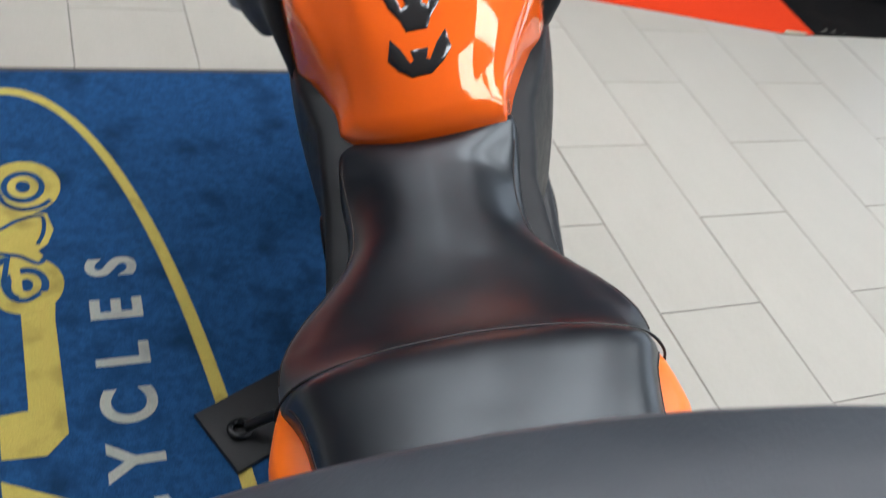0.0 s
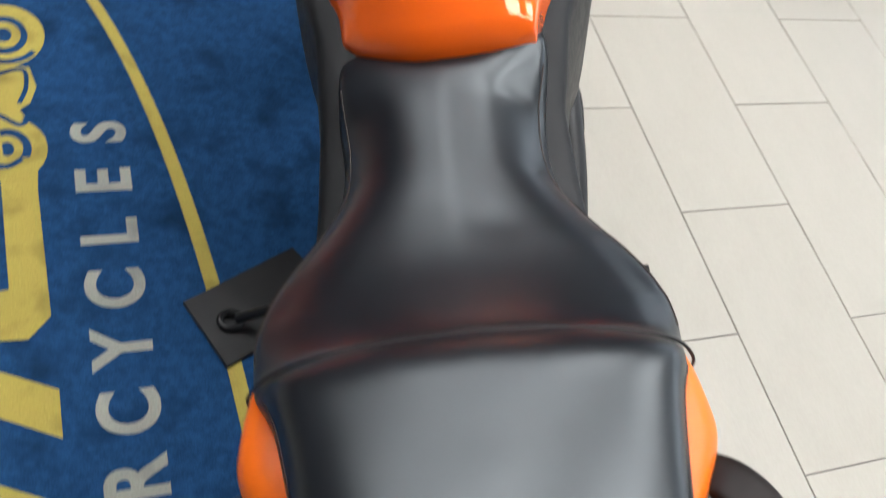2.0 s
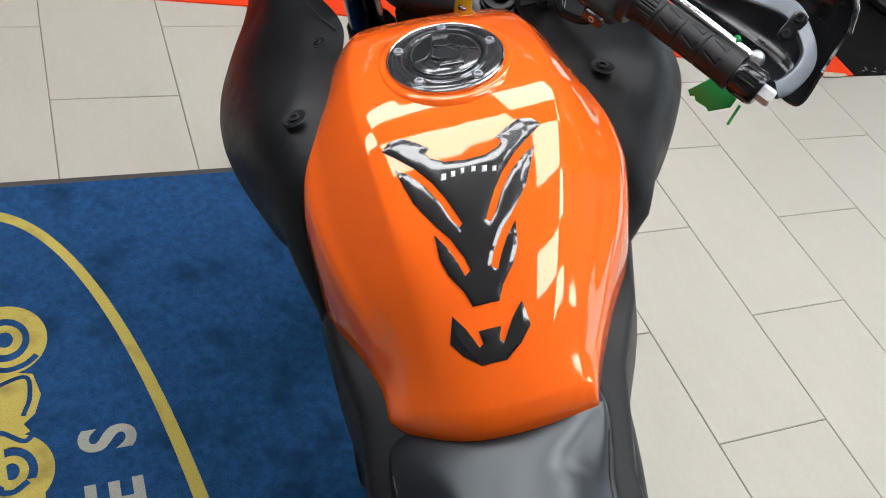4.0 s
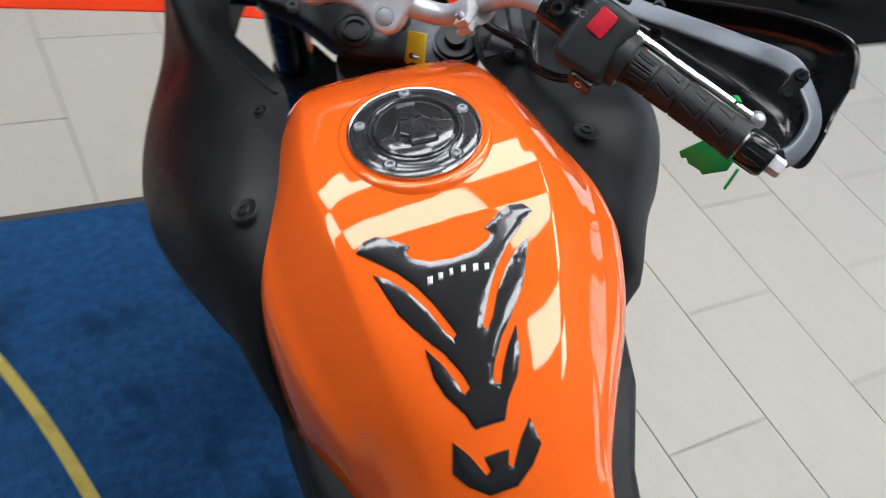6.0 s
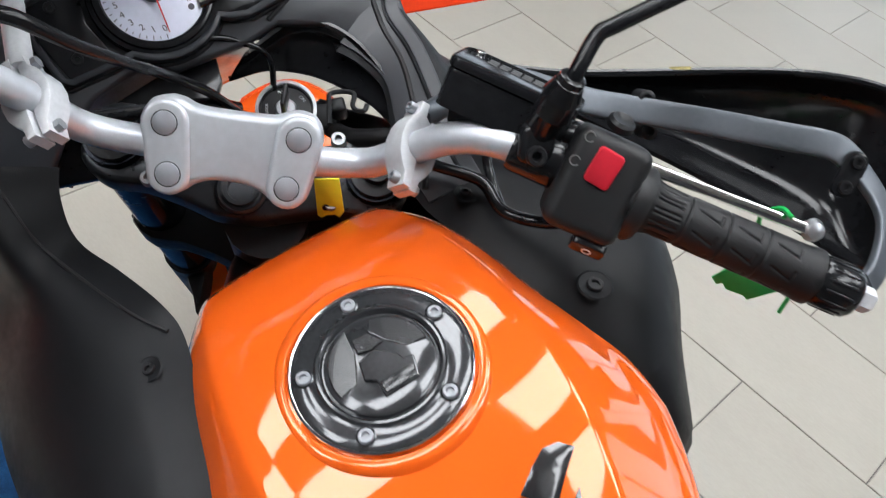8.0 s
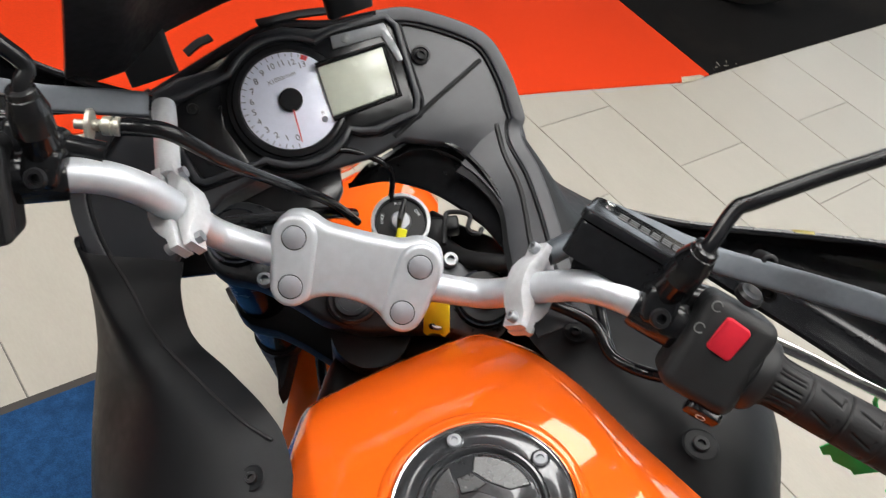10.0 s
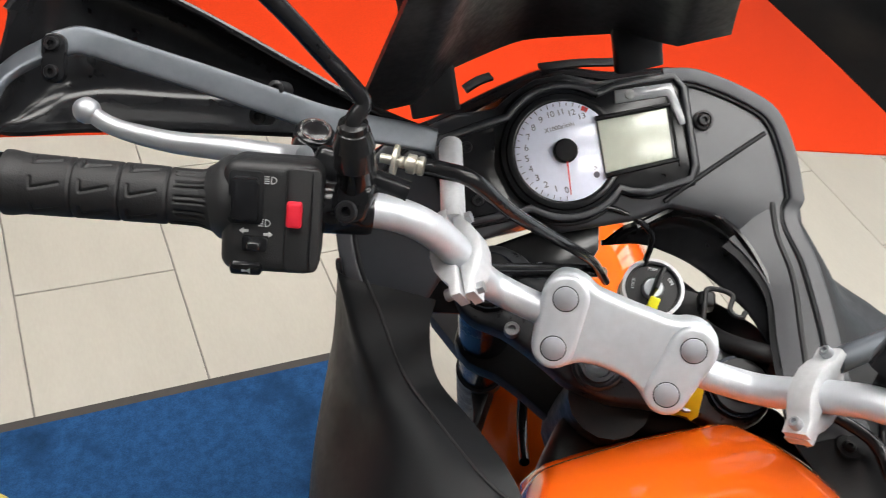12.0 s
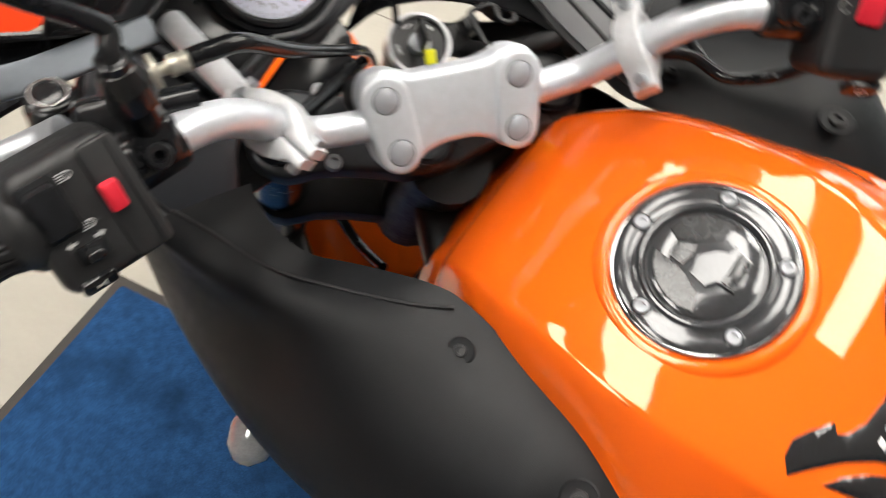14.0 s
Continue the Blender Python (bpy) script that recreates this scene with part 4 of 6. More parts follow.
def wheel(y, r, w, name, swing=Matrix()):
    prof = [(r - 0.11, -w * 0.42), (r - 0.05, -w * 0.5), (r - 0.015, -w * 0.40), (r - 0.002, -w * 0.2), (r, 0), (r - 0.002, w * 0.2), (r - 0.015, w * 0.40), (r - 0.05, w * 0.5), (r - 0.11, w * 0.42)]
    m = swing @ pose(0.012, y, r - 0.006, 0, 90, 0)
    rows = [[m @ Vector((a * math.cos(2 * math.pi * k / 48), a * math.sin(2 * math.pi * k / 48), z)) for k in range(48)] for a, z in prof + prof[:1]]
    wh = part(name, grid(rows, True), TYRE, bike, "black road tyre on a cast wheel")
    rr = r - 0.10
    part("rim", grid([[m @ Vector((a * math.cos(2 * math.pi * k / 48), a * math.sin(2 * math.pi * k / 48), z)) for k in range(48)] for a, z in [(rr, -w * 0.42), (rr - 0.02, -w * 0.3), (rr - 0.02, w * 0.3), (rr, w * 0.42), (rr, -w * 0.42)]], True), DARK, wh)
    part("hub", lathe([(0.04, -0.06), (0.04, 0.06)], m, 20), DARK, wh)
    for k in range(5):
        a = 2 * math.pi * k / 5
        part("spoke", tube([m @ Vector((0.03 * math.cos(a), 0.03 * math.sin(a), 0)), m @ Vector(((rr - 0.01) * math.cos(a), (rr - 0.01) * math.sin(a), 0))], 0.014, 8, 1), DARK, wh)


wheel(-0.90, 0.32, 0.15, "rear_wheel")
wheel(0.56, 0.30, 0.12, "front_wheel", TURNED)
part("swingarm", tube([(0.0, -0.36, 0.36), (0.11, -0.55, 0.35), (0.11, -0.90, 0.32)], 0.025, 10, 4), DARK, bike)
rows = []
for k in range(13):
    a = radians(20 + 145 * k / 12)
    yy, zz = 0.56 + 0.335 * math.cos(a), 0.306 + 0.335 * math.sin(a)
    rows.append([(x, 0.56 + (0.335 - 6 * x * x) * math.cos(a), 0.306 + (0.335 - 6 * x * x) * math.sin(a)) for x in np.linspace(-0.075, 0.075, 9)])
part("front_mudguard", moved(thick(grid([[(x + 0.012, y, z) for x, y, z in r] for r in rows]), 0.004), TURNED), ORANGE, bike, "orange front mudguard")

# top case on the tail: a rounded lid over a tray
case = thing("top_case", "dark grey plastic top case on the rear carrier", "luggage box", BIKE)
CX, CY = -0.045, -1.198


def case_ring(z, gx, gy, r):
    return [(CX + x, CY + y - (0.9 * x * x if y > 0 else 0), z) for x, y in rounded(-0.275 + gx, 0.275 - gx, -0.21 + gy, 0.195 - gy, r, 8, 9)]


part("lid", grid([case_ring(z, gx, gy, r) for z, gx, gy, r in [(1.07, 0.0, 0.0, 0.10), (1.13, 0.002, 0.002, 0.10), (1.215, 0.006, 0.004, 0.10), (1.240, 0.014, 0.008, 0.10), (1.254, 0.036, 0.018, 0.10), (1.262, 0.08, 0.05, 0.08), (1.266, 0.2, 0.15, 0.04)]], True, True),
     CASE, case, "rounded grey lid", sharp=80)
part("tray", grid([case_ring(z, gx, gy, r) for z, gx, gy, r in [(0.915, 0.06, 0.05, 0.08), (0.935, 0.03, 0.03, 0.09), (1.00, 0.012, 0.01, 0.10), (1.062, 0.003, 0.003, 0.10)]], True, True), PLASTIC, case, "black lower tray")
part("latch", rbox((0.09, 0.02, 0.06), pose(CX, CY - 0.215, 1.06), 0.006), DARK, case)
carrier = part("rear_carrier", join(*[tube([(s * 0.10 - 0.03, -0.98, 0.80), (s * 0.11 - 0.03, -1.1, 0.895), (s * 0.11 - 0.04, -1.38, 0.905)], 0.010, 10) for s in (1, -1)]), DARK, bike, "black tubular rear carrier")


# ---- handlebar and what turns with it ----
def S(bm):
    return moved(bm, STEER)


def B(bm):
    return moved(bm, BARS)


BAR = [(0.0, 0.0, -0.016), (0.055, 0.002, -0.016), (0.085, 0.004, -0.015), (0.103, 0.008, -0.008), (0.118, 0.018, 0.012), (0.132, 0.029, 0.035), (0.150, 0.038, 0.053), (0.172, 0.041, 0.068), (0.200, 0.036, 0.082), (0.240, 0.024, 0.095), (0.290, 0.010, 0.106), (0.400, -0.020, 0.130)]
bar_path = [(-x, y, z) for x, y, z in reversed(BAR[1:])] + BAR
handlebar = part("handlebar", B(tube(bar_path, 0.0112, 20, 8)), SILVER, bike, "satin silver bent tubular handlebar")

CL = [(-.047, .0385), (-.038, .0370), (-.0315, .0340), (-.025, .0325), (-.012, .0320), (0, .0318)]
CL = CL + [(-x, y) for x, y in reversed(CL[:-1])] + [(.058, .0350), (.0640, .0245), (.0640, .008), (.0605, -.014), (.0570, -.026), (.0495, -.0325), (.040, -.0335), (.031, -.0300), (.024, -.0245), (.013, -.0205), (0, -.0196)]
CL = CL + [(-x, y) for x, y in reversed(CL[11:-1])]
CLS = [tuple(q) for q in spline(CL + CL[:1], 3)][:-1]
PLUGS = [(-.047, .018), (.047, .018), (-.042, -.018), (.042, -.018)]
clamp = part("bar_clamp", S(slab([(x * 0.985, y * 0.975) for x, y in CLS], 0.0235, pose(0, 0, -0.0262), 0.0060, 4)), SILVER, bike, "satin silver cast handlebar clamp cover", sharp=60)
for (x, y), (u, v) in ((PLUGS[0], PLUGS[2]), (PLUGS[1], PLUGS[3])):
    r0, r1, ang = 0.0172, 0.0155, math.atan2(y - v, x - u)
    pill = [(x + r0 * math.cos(ang + a), y + r0 * math.sin(ang + a)) for a in np.linspace(-math.pi / 2, math.pi / 2, 13)] + [(u + r1 * math.cos(ang + a), v + r1 * math.sin(ang + a)) for a in np.linspace(math.pi / 2, 3 * math.pi / 2, 13)]
    part("clamp_end", S(slab(pill, 0.0250, pose(0, 0, -0.0250), 0.0042, 4)), SILVER, clamp, sharp=60)
for x, y in PLUGS:
    part("plug_ring", S(lathe([(0.0093, -0.003), (0.0093, 0.0003), (0.0086, 0.0004), (0.0084, -0.002)], pose(x, y, -0.0002), 28, False)), DARK, clamp)
    part("bolt_plug", S(lathe([(0.0084, -0.002), (0.0084, 0.0004), (0.0078, 0.0009), (0.0005, 0.0011)], pose(x, y, 0.0002), 28)), PLUGGREY, clamp, "round grey bolt plug")
    part("riser", S(lathe([(0.015, -0.075), (0.016, -0.02)], pose(x, y * 0.6, 0), 20)), DARK, clamp)


# top yoke, forks, ignition lock
def Y(bm):
    return moved(bm, YOKE)


YK = [(-0.135, 0.012), (-0.118, 0.033), (-0.09, 0.034), (-0.06, 0.022), (-0.03, 0.026), (0, 0.030), (0.03, 0.026), (0.06, 0.022), (0.09, 0.034), (0.118, 0.033), (0.135, 0.012), (0.132, -0.018), (0.11, -0.034), (0.08, -0.034), (0.045, -0.042), (0.02, -0.050), (0, -0.051),
      (-0.02, -0.050), (-0.045, -0.042), (-0.08, -0.034), (-0.11, -0.034), (-0.132, -0.018)]
yoke = part("top_yoke", Y(slab([tuple(q) for q in spline(YK + YK[:1], 3)][:-1], 0.026, pose(0, 0, -0.026), 0.005)), DARKGREY, bike, "grey cast top yoke", sharp=60)
part("stem_nut", Y(lathe([(0.021, -0.004), (0.021, 0.003), (0.019, 0.005), (0.017, 0.003), (0.015, 0.003), (0.0145, 0.006), (0.011, 0.006), (0.010, 0.002), (0.001, 0.002)], pose(0, -0.028, 0), 32)), DARKGREY, yoke, "ringed steering stem nut")
for s in (1, -1):
    part("yoke_bolt", Y(bolt(0.0065, 0.008, pose(s * 0.072, 0.026, 0))), LEVER, yoke)
    part("yoke_bolt", Y(bolt(0.0065, 0.008, pose(s * 0.074, -0.030, 0))), LEVER, yoke)
    fork = part("fork_tube", Y(lathe([(0.026, -0.36), (0.026, -0.005), (0.0245, 0.008), (0.001, 0.008)], pose(s * 0.107, 0, 0), 28)), BLUEFORK, bike, "dark blue-black fork tube")
    part("fork_cap", Y(lathe([(0.022, 0.008), (0.0215, 0.013), (0.012, 0.0135), (0.0115, 0.022), (0.001, 0.022)], pose(s * 0.107, 0, 0), 6 * 4)), DARK, fork)
    part("fork_leg", Y(lathe([(0.030, -0.70), (0.030, -0.36)], pose(s * 0.107, 0, 0), 20)), DARK, fork)
part("lower_yoke", Y(slab([tuple(q) for q in spline(YK + YK[:1], 2)][:-1], 0.035, pose(0, 0, -0.22), 0.005)), DARK, bike)
lock = part("ignition_lock", Y(lathe([(0.024, -0.07), (0.024, -0.03), (0.0265, -0.028), (0.0265, -0.004), (0.0250, -0.001), (0.0225, -0.001), (0.0220, -0.004), (0.001, -0.004)], pose(0.0207, 0.0612, -0.0299), 36)), DARK, bike, "round black ignition lock")
part("lock_ring", Y(lathe([(0.0266, -0.010), (0.0268, 0.0005), (0.0240, 0.001), (0.0235, -0.002)], pose(0.0207, 0.0612, -0.0299), 36, False)), ALU, lock, "chromed ring")
part("lock_barrel", Y(lathe([(0.0095, -0.006), (0.0095, 0.000), (0.0080, 0.002), (0.001, 0.002)], pose(0.0207, 0.0612, -0.0299), 28)), LEVER, lock)
letters("lock_print", "ON", 0.0042, YOKE @ pose(0.0327, 0.0742, -0.0334, 0, 0, -40), WHITE, lock, 0.0002)
letters("lock_print", "LOCK", 0.0036, YOKE @ pose(0.0037, 0.0602, -0.0334, 0, 0, 100), WHITE, lock, 0.0002)
letters("lock_print", "PUSH", 0.0036, YOKE @ pose(0.0147, 0.0782, -0.0334, 0, 0, 20), WHITE, lock, 0.0002)
key = part("key", Y(rbox((0.004, 0.020, 0.026), pose(0.0207, 0.0612, -0.0109), 0.0015)), DARK, lock, "black-headed key")
part("key_tag", Y(rbox((0.009, 0.012, 0.003), pose(0.0247, 0.0452, -0.0209, 25), 0.001)), YELLOW, key)
# yellow plastic tag hanging by the lock on the rider's side of the clamp
TAG = [(-0.012, -0.019), (-0.008, -0.022), (-0.003, -0.019), (0.005, -0.019), (0.009, -0.022), (0.014, -0.016), (0.012, 0.015), (-0.012, 0.015)]
key_tag = tagged(part("key_tag", slab([(x * 0.85 - 0.002, y) for x, y in TAG], 0.0016, BIKE @ axes((0.051, 0.187, 0.930), (0.80, -0.55, -0.20), (0.30, 0.25, 0.92)) @ pose(0, 0, 0, 0, 0, 8), 0.0006), YELLOW), "bright yellow plastic key tag hanging under the handlebar", "tag")
part("tag_hole", lathe([(0.003, 0), (0.003, 0.0004)], BIKE @ axes((0.051, 0.187, 0.930), (0.80, -0.55, -0.20), (0.30, 0.25, 0.92)) @ pose(-0.003, -0.012, 0.0016), 14), PLASTIC, key_tag)


# grips, switch housings, levers, guards, mirrors: one side each
def grip(s):
    o, e = Vector((s * 0.262, 0.0178, 0.1000)), Vector((s * 0.384, -0.0156, 0.1265))
    m = along(o, e)
    n = (e - o).length
    prof = [(-0.004, 0.0225), (0.000, 0.0230), (0.004, 0.0226), (0.010, 0.0196), (0.018, 0.0172), (0.030, 0.0169), (0.040, 0.0173), (n * 0.6, 0.0176), (n - 0.012, 0.0180), (n - 0.004, 0.0192), (n, 0.0192)]
    zs, seg = np.arange(-0.004, n, 0.0007), 150
    th = np.arange(seg) * 2 * math.pi / seg
    Z, A = np.meshgrid(zs, th, indexing="ij")
    rad = np.interp(Z, [q[0] for q in prof], [q[1] for q in prof])
    ROUND = 2 * math.pi * 0.0175

    def sunk(d, w):
        return np.clip(1.5 - d / w, 0, 1)

    def to_line(p, q, per):
        """How far each point of the unrolled grip is from a line, repeated round it."""
        arcs = (A * 0.0175 - p[1] + per / 2) % per - per / 2 + p[1]
        dz, da = q[0] - p[0], q[1] - p[1]
        f = np.clip(((Z - p[0]) * dz + (arcs - p[1]) * da) / (dz * dz + da * da), 0, 1)
        return np.hypot(Z - p[0] - f * dz, arcs - p[1] - f * da)

    cutting = np.zeros_like(Z)
    for z in (0.036, 0.063, 0.090):
        cutting = np.maximum(cutting, sunk(np.abs(Z - z), 0.0007))
    for z in (0.036, 0.063, 0.090):  # hooked grooves between the rings
        for p, q in (((z + 0.006, 0.0), (z + 0.021, 0.0042 * s)), ((z + 0.021, 0.0042 * s), (z + 0.0215, -0.0022 * s))):
            cutting = np.maximum(cutting, sunk(to_line(p, q, ROUND / 7), 0.0007))
    for a in (-0.0016, 0.0016):  # oblong ribs by the flange
        cutting = np.maximum(cutting, sunk(to_line((0.014, a), (0.031, a), ROUND / 12), 0.0007))
    rad = rad - 0.0011 * cutting
    rows = [[(r * math.cos(a), r * math.sin(a), z) for r, a in zip(rr, th)] for rr, z in zip(rad.tolist(), zs.tolist())]
    part("grip", B(moved(grid(rows, True, True), m)), RUBBER, bike, "black rubber grip with sunk hooked grooves", sharp=60)
    weight = part("bar_end", B(lathe([(0.0165, n + 0.002), (0.0172, n + 0.004), (0.0172, n + 0.026), (0.015, n + 0.029), (0.009, n + 0.029)], m, 28)), GLOSS, bike, "glossy black bar-end weight")
    for k in range(14):
        part("weight_flute", B(rbox((0.0012, 0.0026, 0.019), m @ pose(0, 0, 0, 0, 0, 360 / 14 * k) @ pose(0.0172, 0, n + 0.0145), 0.0005)), GLOSS, weight)
    part("end_bolt", B(lathe([(0.009, n + 0.027), (0.009, n + 0.040), (0.0075, n + 0.042), (0.001, n + 0.042)], m, 6)), ALU, weight, "hexagonal silver bolt")


for s in (1, -1):
    grip(s)

# right switch housing
RS = axes((0.239, 0.0235, 0.0945), (0.935, -0.27, 0.20), (0.25, 0.955, 0.06))


def R(bm):
    return B(moved(bm, RS))


sw = part("switch_housing", R(join(slab(rounded(-0.027, 0.025, -0.034, 0.034, 0.010, 5), 0.040, pose(0, 0, -0.016), 0.008, 3), lathe([(0.026, -0.001), (0.0265, 0.006), (0.024, 0.010)], pose(0.024, 0.0, 0, 0, 90, 0), 28))), HOUSING, bike,
          "black plastic switch housing", sharp=50)
part("stop_switch", R(join(slab(rounded(-0.0088, 0.0088, -0.0120, 0.0120, 0.003), 0.0050, pose(-0.003, 0.013, 0.0225, 8, 0, -6), 0.0015))), RED, sw, "red engine stop switch")
part("starter_button", R(slab(rounded(-0.012, 0.012, -0.007, 0.007, 0.004), 0.006, pose(0.011, -0.036, 0.012, 55, 0, 0), 0.002)), GLOSS, sw, "black starter button")
part("button_print", R(moved(ring(0, 0, 0.0034, 0.0034, 0.0009, n=16), pose(0.011, -0.0405, 0.0155, 55, 0, 0) @ pose(0, 0, -ZM))), WHITE, sw)
part("switch_print", R(moved(ring(0, 0, 0.0036, 0.0036, 0.0008, 30, 330, 16), pose(-0.0215, 0.010, 0.0240) @ pose(0, 0, -ZM))), GREYPRINT, sw)
part("switch_print", R(moved(ring(0, 0, 0.0036, 0.0036, 0.0008, 30, 330, 16), pose(-0.019, 0.027, 0.0236) @ pose(0, 0, -ZM))), GREYPRINT, sw)
part("housing_screw", R(lathe([(0.009, 0), (0.009, 0.004), (0.007, 0.006), (0.001, 0.005)], pose(-0.004, 0.040, 0.012, -60, 0, 0), 20)), DARK, sw)

# left switch housing
LSW = axes((-0.239, 0.0235, 0.0945), (0.935, 0.27, -0.20), (-0.25, 0.955, 0.06))


def LH(bm):
    return B(moved(bm, LSW))


sl = part("switch_housing", LH(join(slab(rounded(-0.0275, 0.0298, -0.037, 0.029, 0.009, 5), 0.040, pose(0, 0, -0.016), 0.007, 4), slab(rounded(0.0090, 0.0290, -0.0345, 0.0265, 0.004, 5), 0.004, pose(0, 0, 0.0212), 0.0012, 2),
                                    lathe([(0.018, 0.013), (0.0205, 0.009), (0.0240, 0.005), (0.0262, 0.0), (0.026, -0.004)], pose(-0.026, 0.002, 0, 0, -90, 0), 32))), HOUSING, bike,
          "black plastic switch housing with white symbols", sharp=50)
well = part("switch_well", LH(slab(rounded(-0.0100, 0.0100, -0.0155, 0.0155, 0.003), 0.0016, pose(-0.0137, 0.0076, 0.0236), 0.0006)), PLASTIC, sl)
part("dip_switch", LH(slab(rounded(-0.0078, 0.0078, -0.0132, 0.0132, 0.003), 0.0065, pose(-0.0137, 0.0076, 0.0240, 8), 0.0025)), GLOSS, sl, "rocker switch")
part("hazard_button", LH(slab(rounded(-0.0045, 0.0045, -0.0075, 0.0075, 0.0018), 0.006, pose(0.0142, 0.0, 0.0238, 6), 0.0015)), RED, sl, "red button")
part("turn_switch", LH(join(slab(rounded(-0.0075, 0.0075, -0.0045, 0.0045, 0.002), 0.003, pose(-0.0075, -0.019, 0.0238), 0.001), rbox((0.0080, 0.0055, 0.011), pose(-0.0075, -0.0185, 0.0305), 0.002))), GLOSS, sl, "turn signal slider")
part("horn_button", LH(slab(rounded(-0.0095, 0.0095, -0.0046, 0.0046, 0.003), 0.006, pose(-0.0125, -0.0325, 0.0190, 30), 0.002)), GLOSS, sl, "horn button")
part("housing_seam", LH(rbox((0.0010, 0.058, 0.001), pose(0.0240, -0.0045, 0.0256), 0.0003)), PLASTIC, sl)
for x, y in ((0.0005, 0.0184), (-0.0020, -0.0066)):
    bm = join(moved(ring(0, 0, 0.0042, 0.0032, 0.0007, -90, 90, 14), pose(0, 0, 0.0242 - ZM)), *[bar(0.0040, 0.0007, -0.0038, k * 0.0018, pose(0, 0, 0.0242)) for k in (-1.5, -0.5, 0.5, 1.5)], bar(0.0007, 0.0064, -0.0002, 0, pose(0, 0, 0.0242)))
    part("lamp_symbol", LH(moved(bm, pose(x, y, 0.0003) @ Matrix.Diagonal((0.7, 0.7, 1, 1)))), FADED, sl)
for s in (-1, 1):
    bm = moved(slab([(-0.004, 0.0012), (0.0005, 0.0012), (0.0005, 0.003), (0.0045, 0), (0.0005, -0.003), (0.0005, -0.0012), (-0.004, -0.0012)], 0.0004), pose(-0.0072 + s * 0.0068, -0.0125 - s * 0.0008, 0.0243, 0, 0, 0 if s > 0 else 180) @ Matrix.Diagonal((0.62, 0.62, 1, 1)))
    part("arrow_symbol", LH(bm), FADED, sl)
part("horn_symbol", LH(moved(join(slab([(-0.003, -0.0012), (0.001, -0.0008), (0.004, -0.003), (0.004, 0.003), (0.001, 0.0008), (-0.003, 0.0012)], 0.0003)), pose(-0.0125, -0.0325, 0.0190, 30) @ pose(0, 0, 0.0062) @ Matrix.Diagonal((0.7, 0.7, 1, 1)))), FADED, sl)

# mirror clamps, boots and stems
for s, bend, end in ((1, (0.201, 0.052, 1.1175), [(0.214, 0.0505, 1.1205), (0.258, 0.0445, 1.125), (0.293, 0.037, 1.130), (0.330, 0.031, 1.134)]),
                     (-1, (-0.149, 0.257, 1.226), [(-0.155, 0.261, 1.240), (-0.165, 0.265, 1.258), (-0.177, 0.268, 1.282), (-0.204, 0.273, 1.330)])):
    mc = part("mirror_clamp", B(join(lathe([(0.0155, -0.013), (0.0165, -0.010), (0.0165, 0.018), (0.0155, 0.021)], along((s * 0.197, 0.0365, 0.0805), (s * 0.24, 0.024, 0.095)), 24),
                                     rbox((0.024, 0.026, 0.024), Matrix.Translation((s * 0.1955, 0.044, 0.089)), 0.006))), GLOSS, bike, "black lever and mirror clamp")
    part("clamp_bolt", B(bolt(0.0068, 0.006, Matrix.Translation((s * 0.195, 0.037, 0.0985)))), DARK, mc)
    low, b1 = BARS @ Vector((s * 0.1965, 0.050, 0.090)), Vector(bend)
    d = (BARS @ Vector((s * 0.2045, 0.086, 0.118)) - low).normalized()
    part("mirror_boot", tube([low + d * k for k in (0, 0.0190, 0.0195, 0.0205, 0.0325, 0.0335, 0.0340, 0.0440, 0.0450, 0.0455, 0.0495, 0.0505)], [0.0110, 0.0110, 0.0112, 0.0126, 0.0119, 0.0117, 0.0126, 0.0098, 0.0096, 0.0088, 0.0085, 0.0060], 24, 1), GLOSS, mc, "stepped gloss rubber boot")
    part("mirror_stem", tube([low + d * 0.03, low + d * 0.05, b1, *end], 0.0052, 14, 6), GLOSS, mc, "glossy black mirror stem")
    if s > 0:
        e = Vector(end[-1])
        part("mirror_swivel", tube([e - Vector((0.03, 0, 0)), e - Vector((0.012, 0, 0)), e + Vector((0.012, 0, 0)), e + Vector((0.03, 0.004, 0.0))], [0.007, 0.013, 0.022, 0.024], 16, 1), RUBBER, mc, "black swivel cover")

# brake master cylinder and reservoir
RES = axes((0.183, 0.070, 0.060), (0.90, -0.27, 0.33), (0.45, 0.15, -0.88))
res = part("brake_reservoir", B(moved(slab(rounded(-0.044, 0.044, -0.023, 0.023, 0.007), 0.027, pose(0, 0, -0.019), 0.003), RES)), GLOSS, bike, "black brake fluid reservoir")
part("reservoir_lid", B(moved(slab(rounded(-0.045, 0.045, -0.024, 0.024, 0.008), 0.007, pose(0, 0, 0.0085), 0.003), RES)), GLOSS, res, "lid with printed warning")
for i in range(3):
    for k in range(6):
        part("lid_print", B(bar(0.0062, 0.0014, -0.020 + 0.0082 * k, 0.006 - 0.005 * i, RES @ pose(0, 0, 0.0158))), GREYPRINT, res)
for x, y in ((-0.033, 0.014), (0.033, -0.014)):
    part("lid_screw", B(bolt(0.0035, 0.002, RES @ pose(x, y, 0.0150))), CHROME, res)
part("master_cylinder", B(tube([(0.150, 0.055, 0.040), (0.205, 0.050, 0.072), (0.235, 0.048, 0.078)], 0.013, 14, 3)), GLOSS, bike)

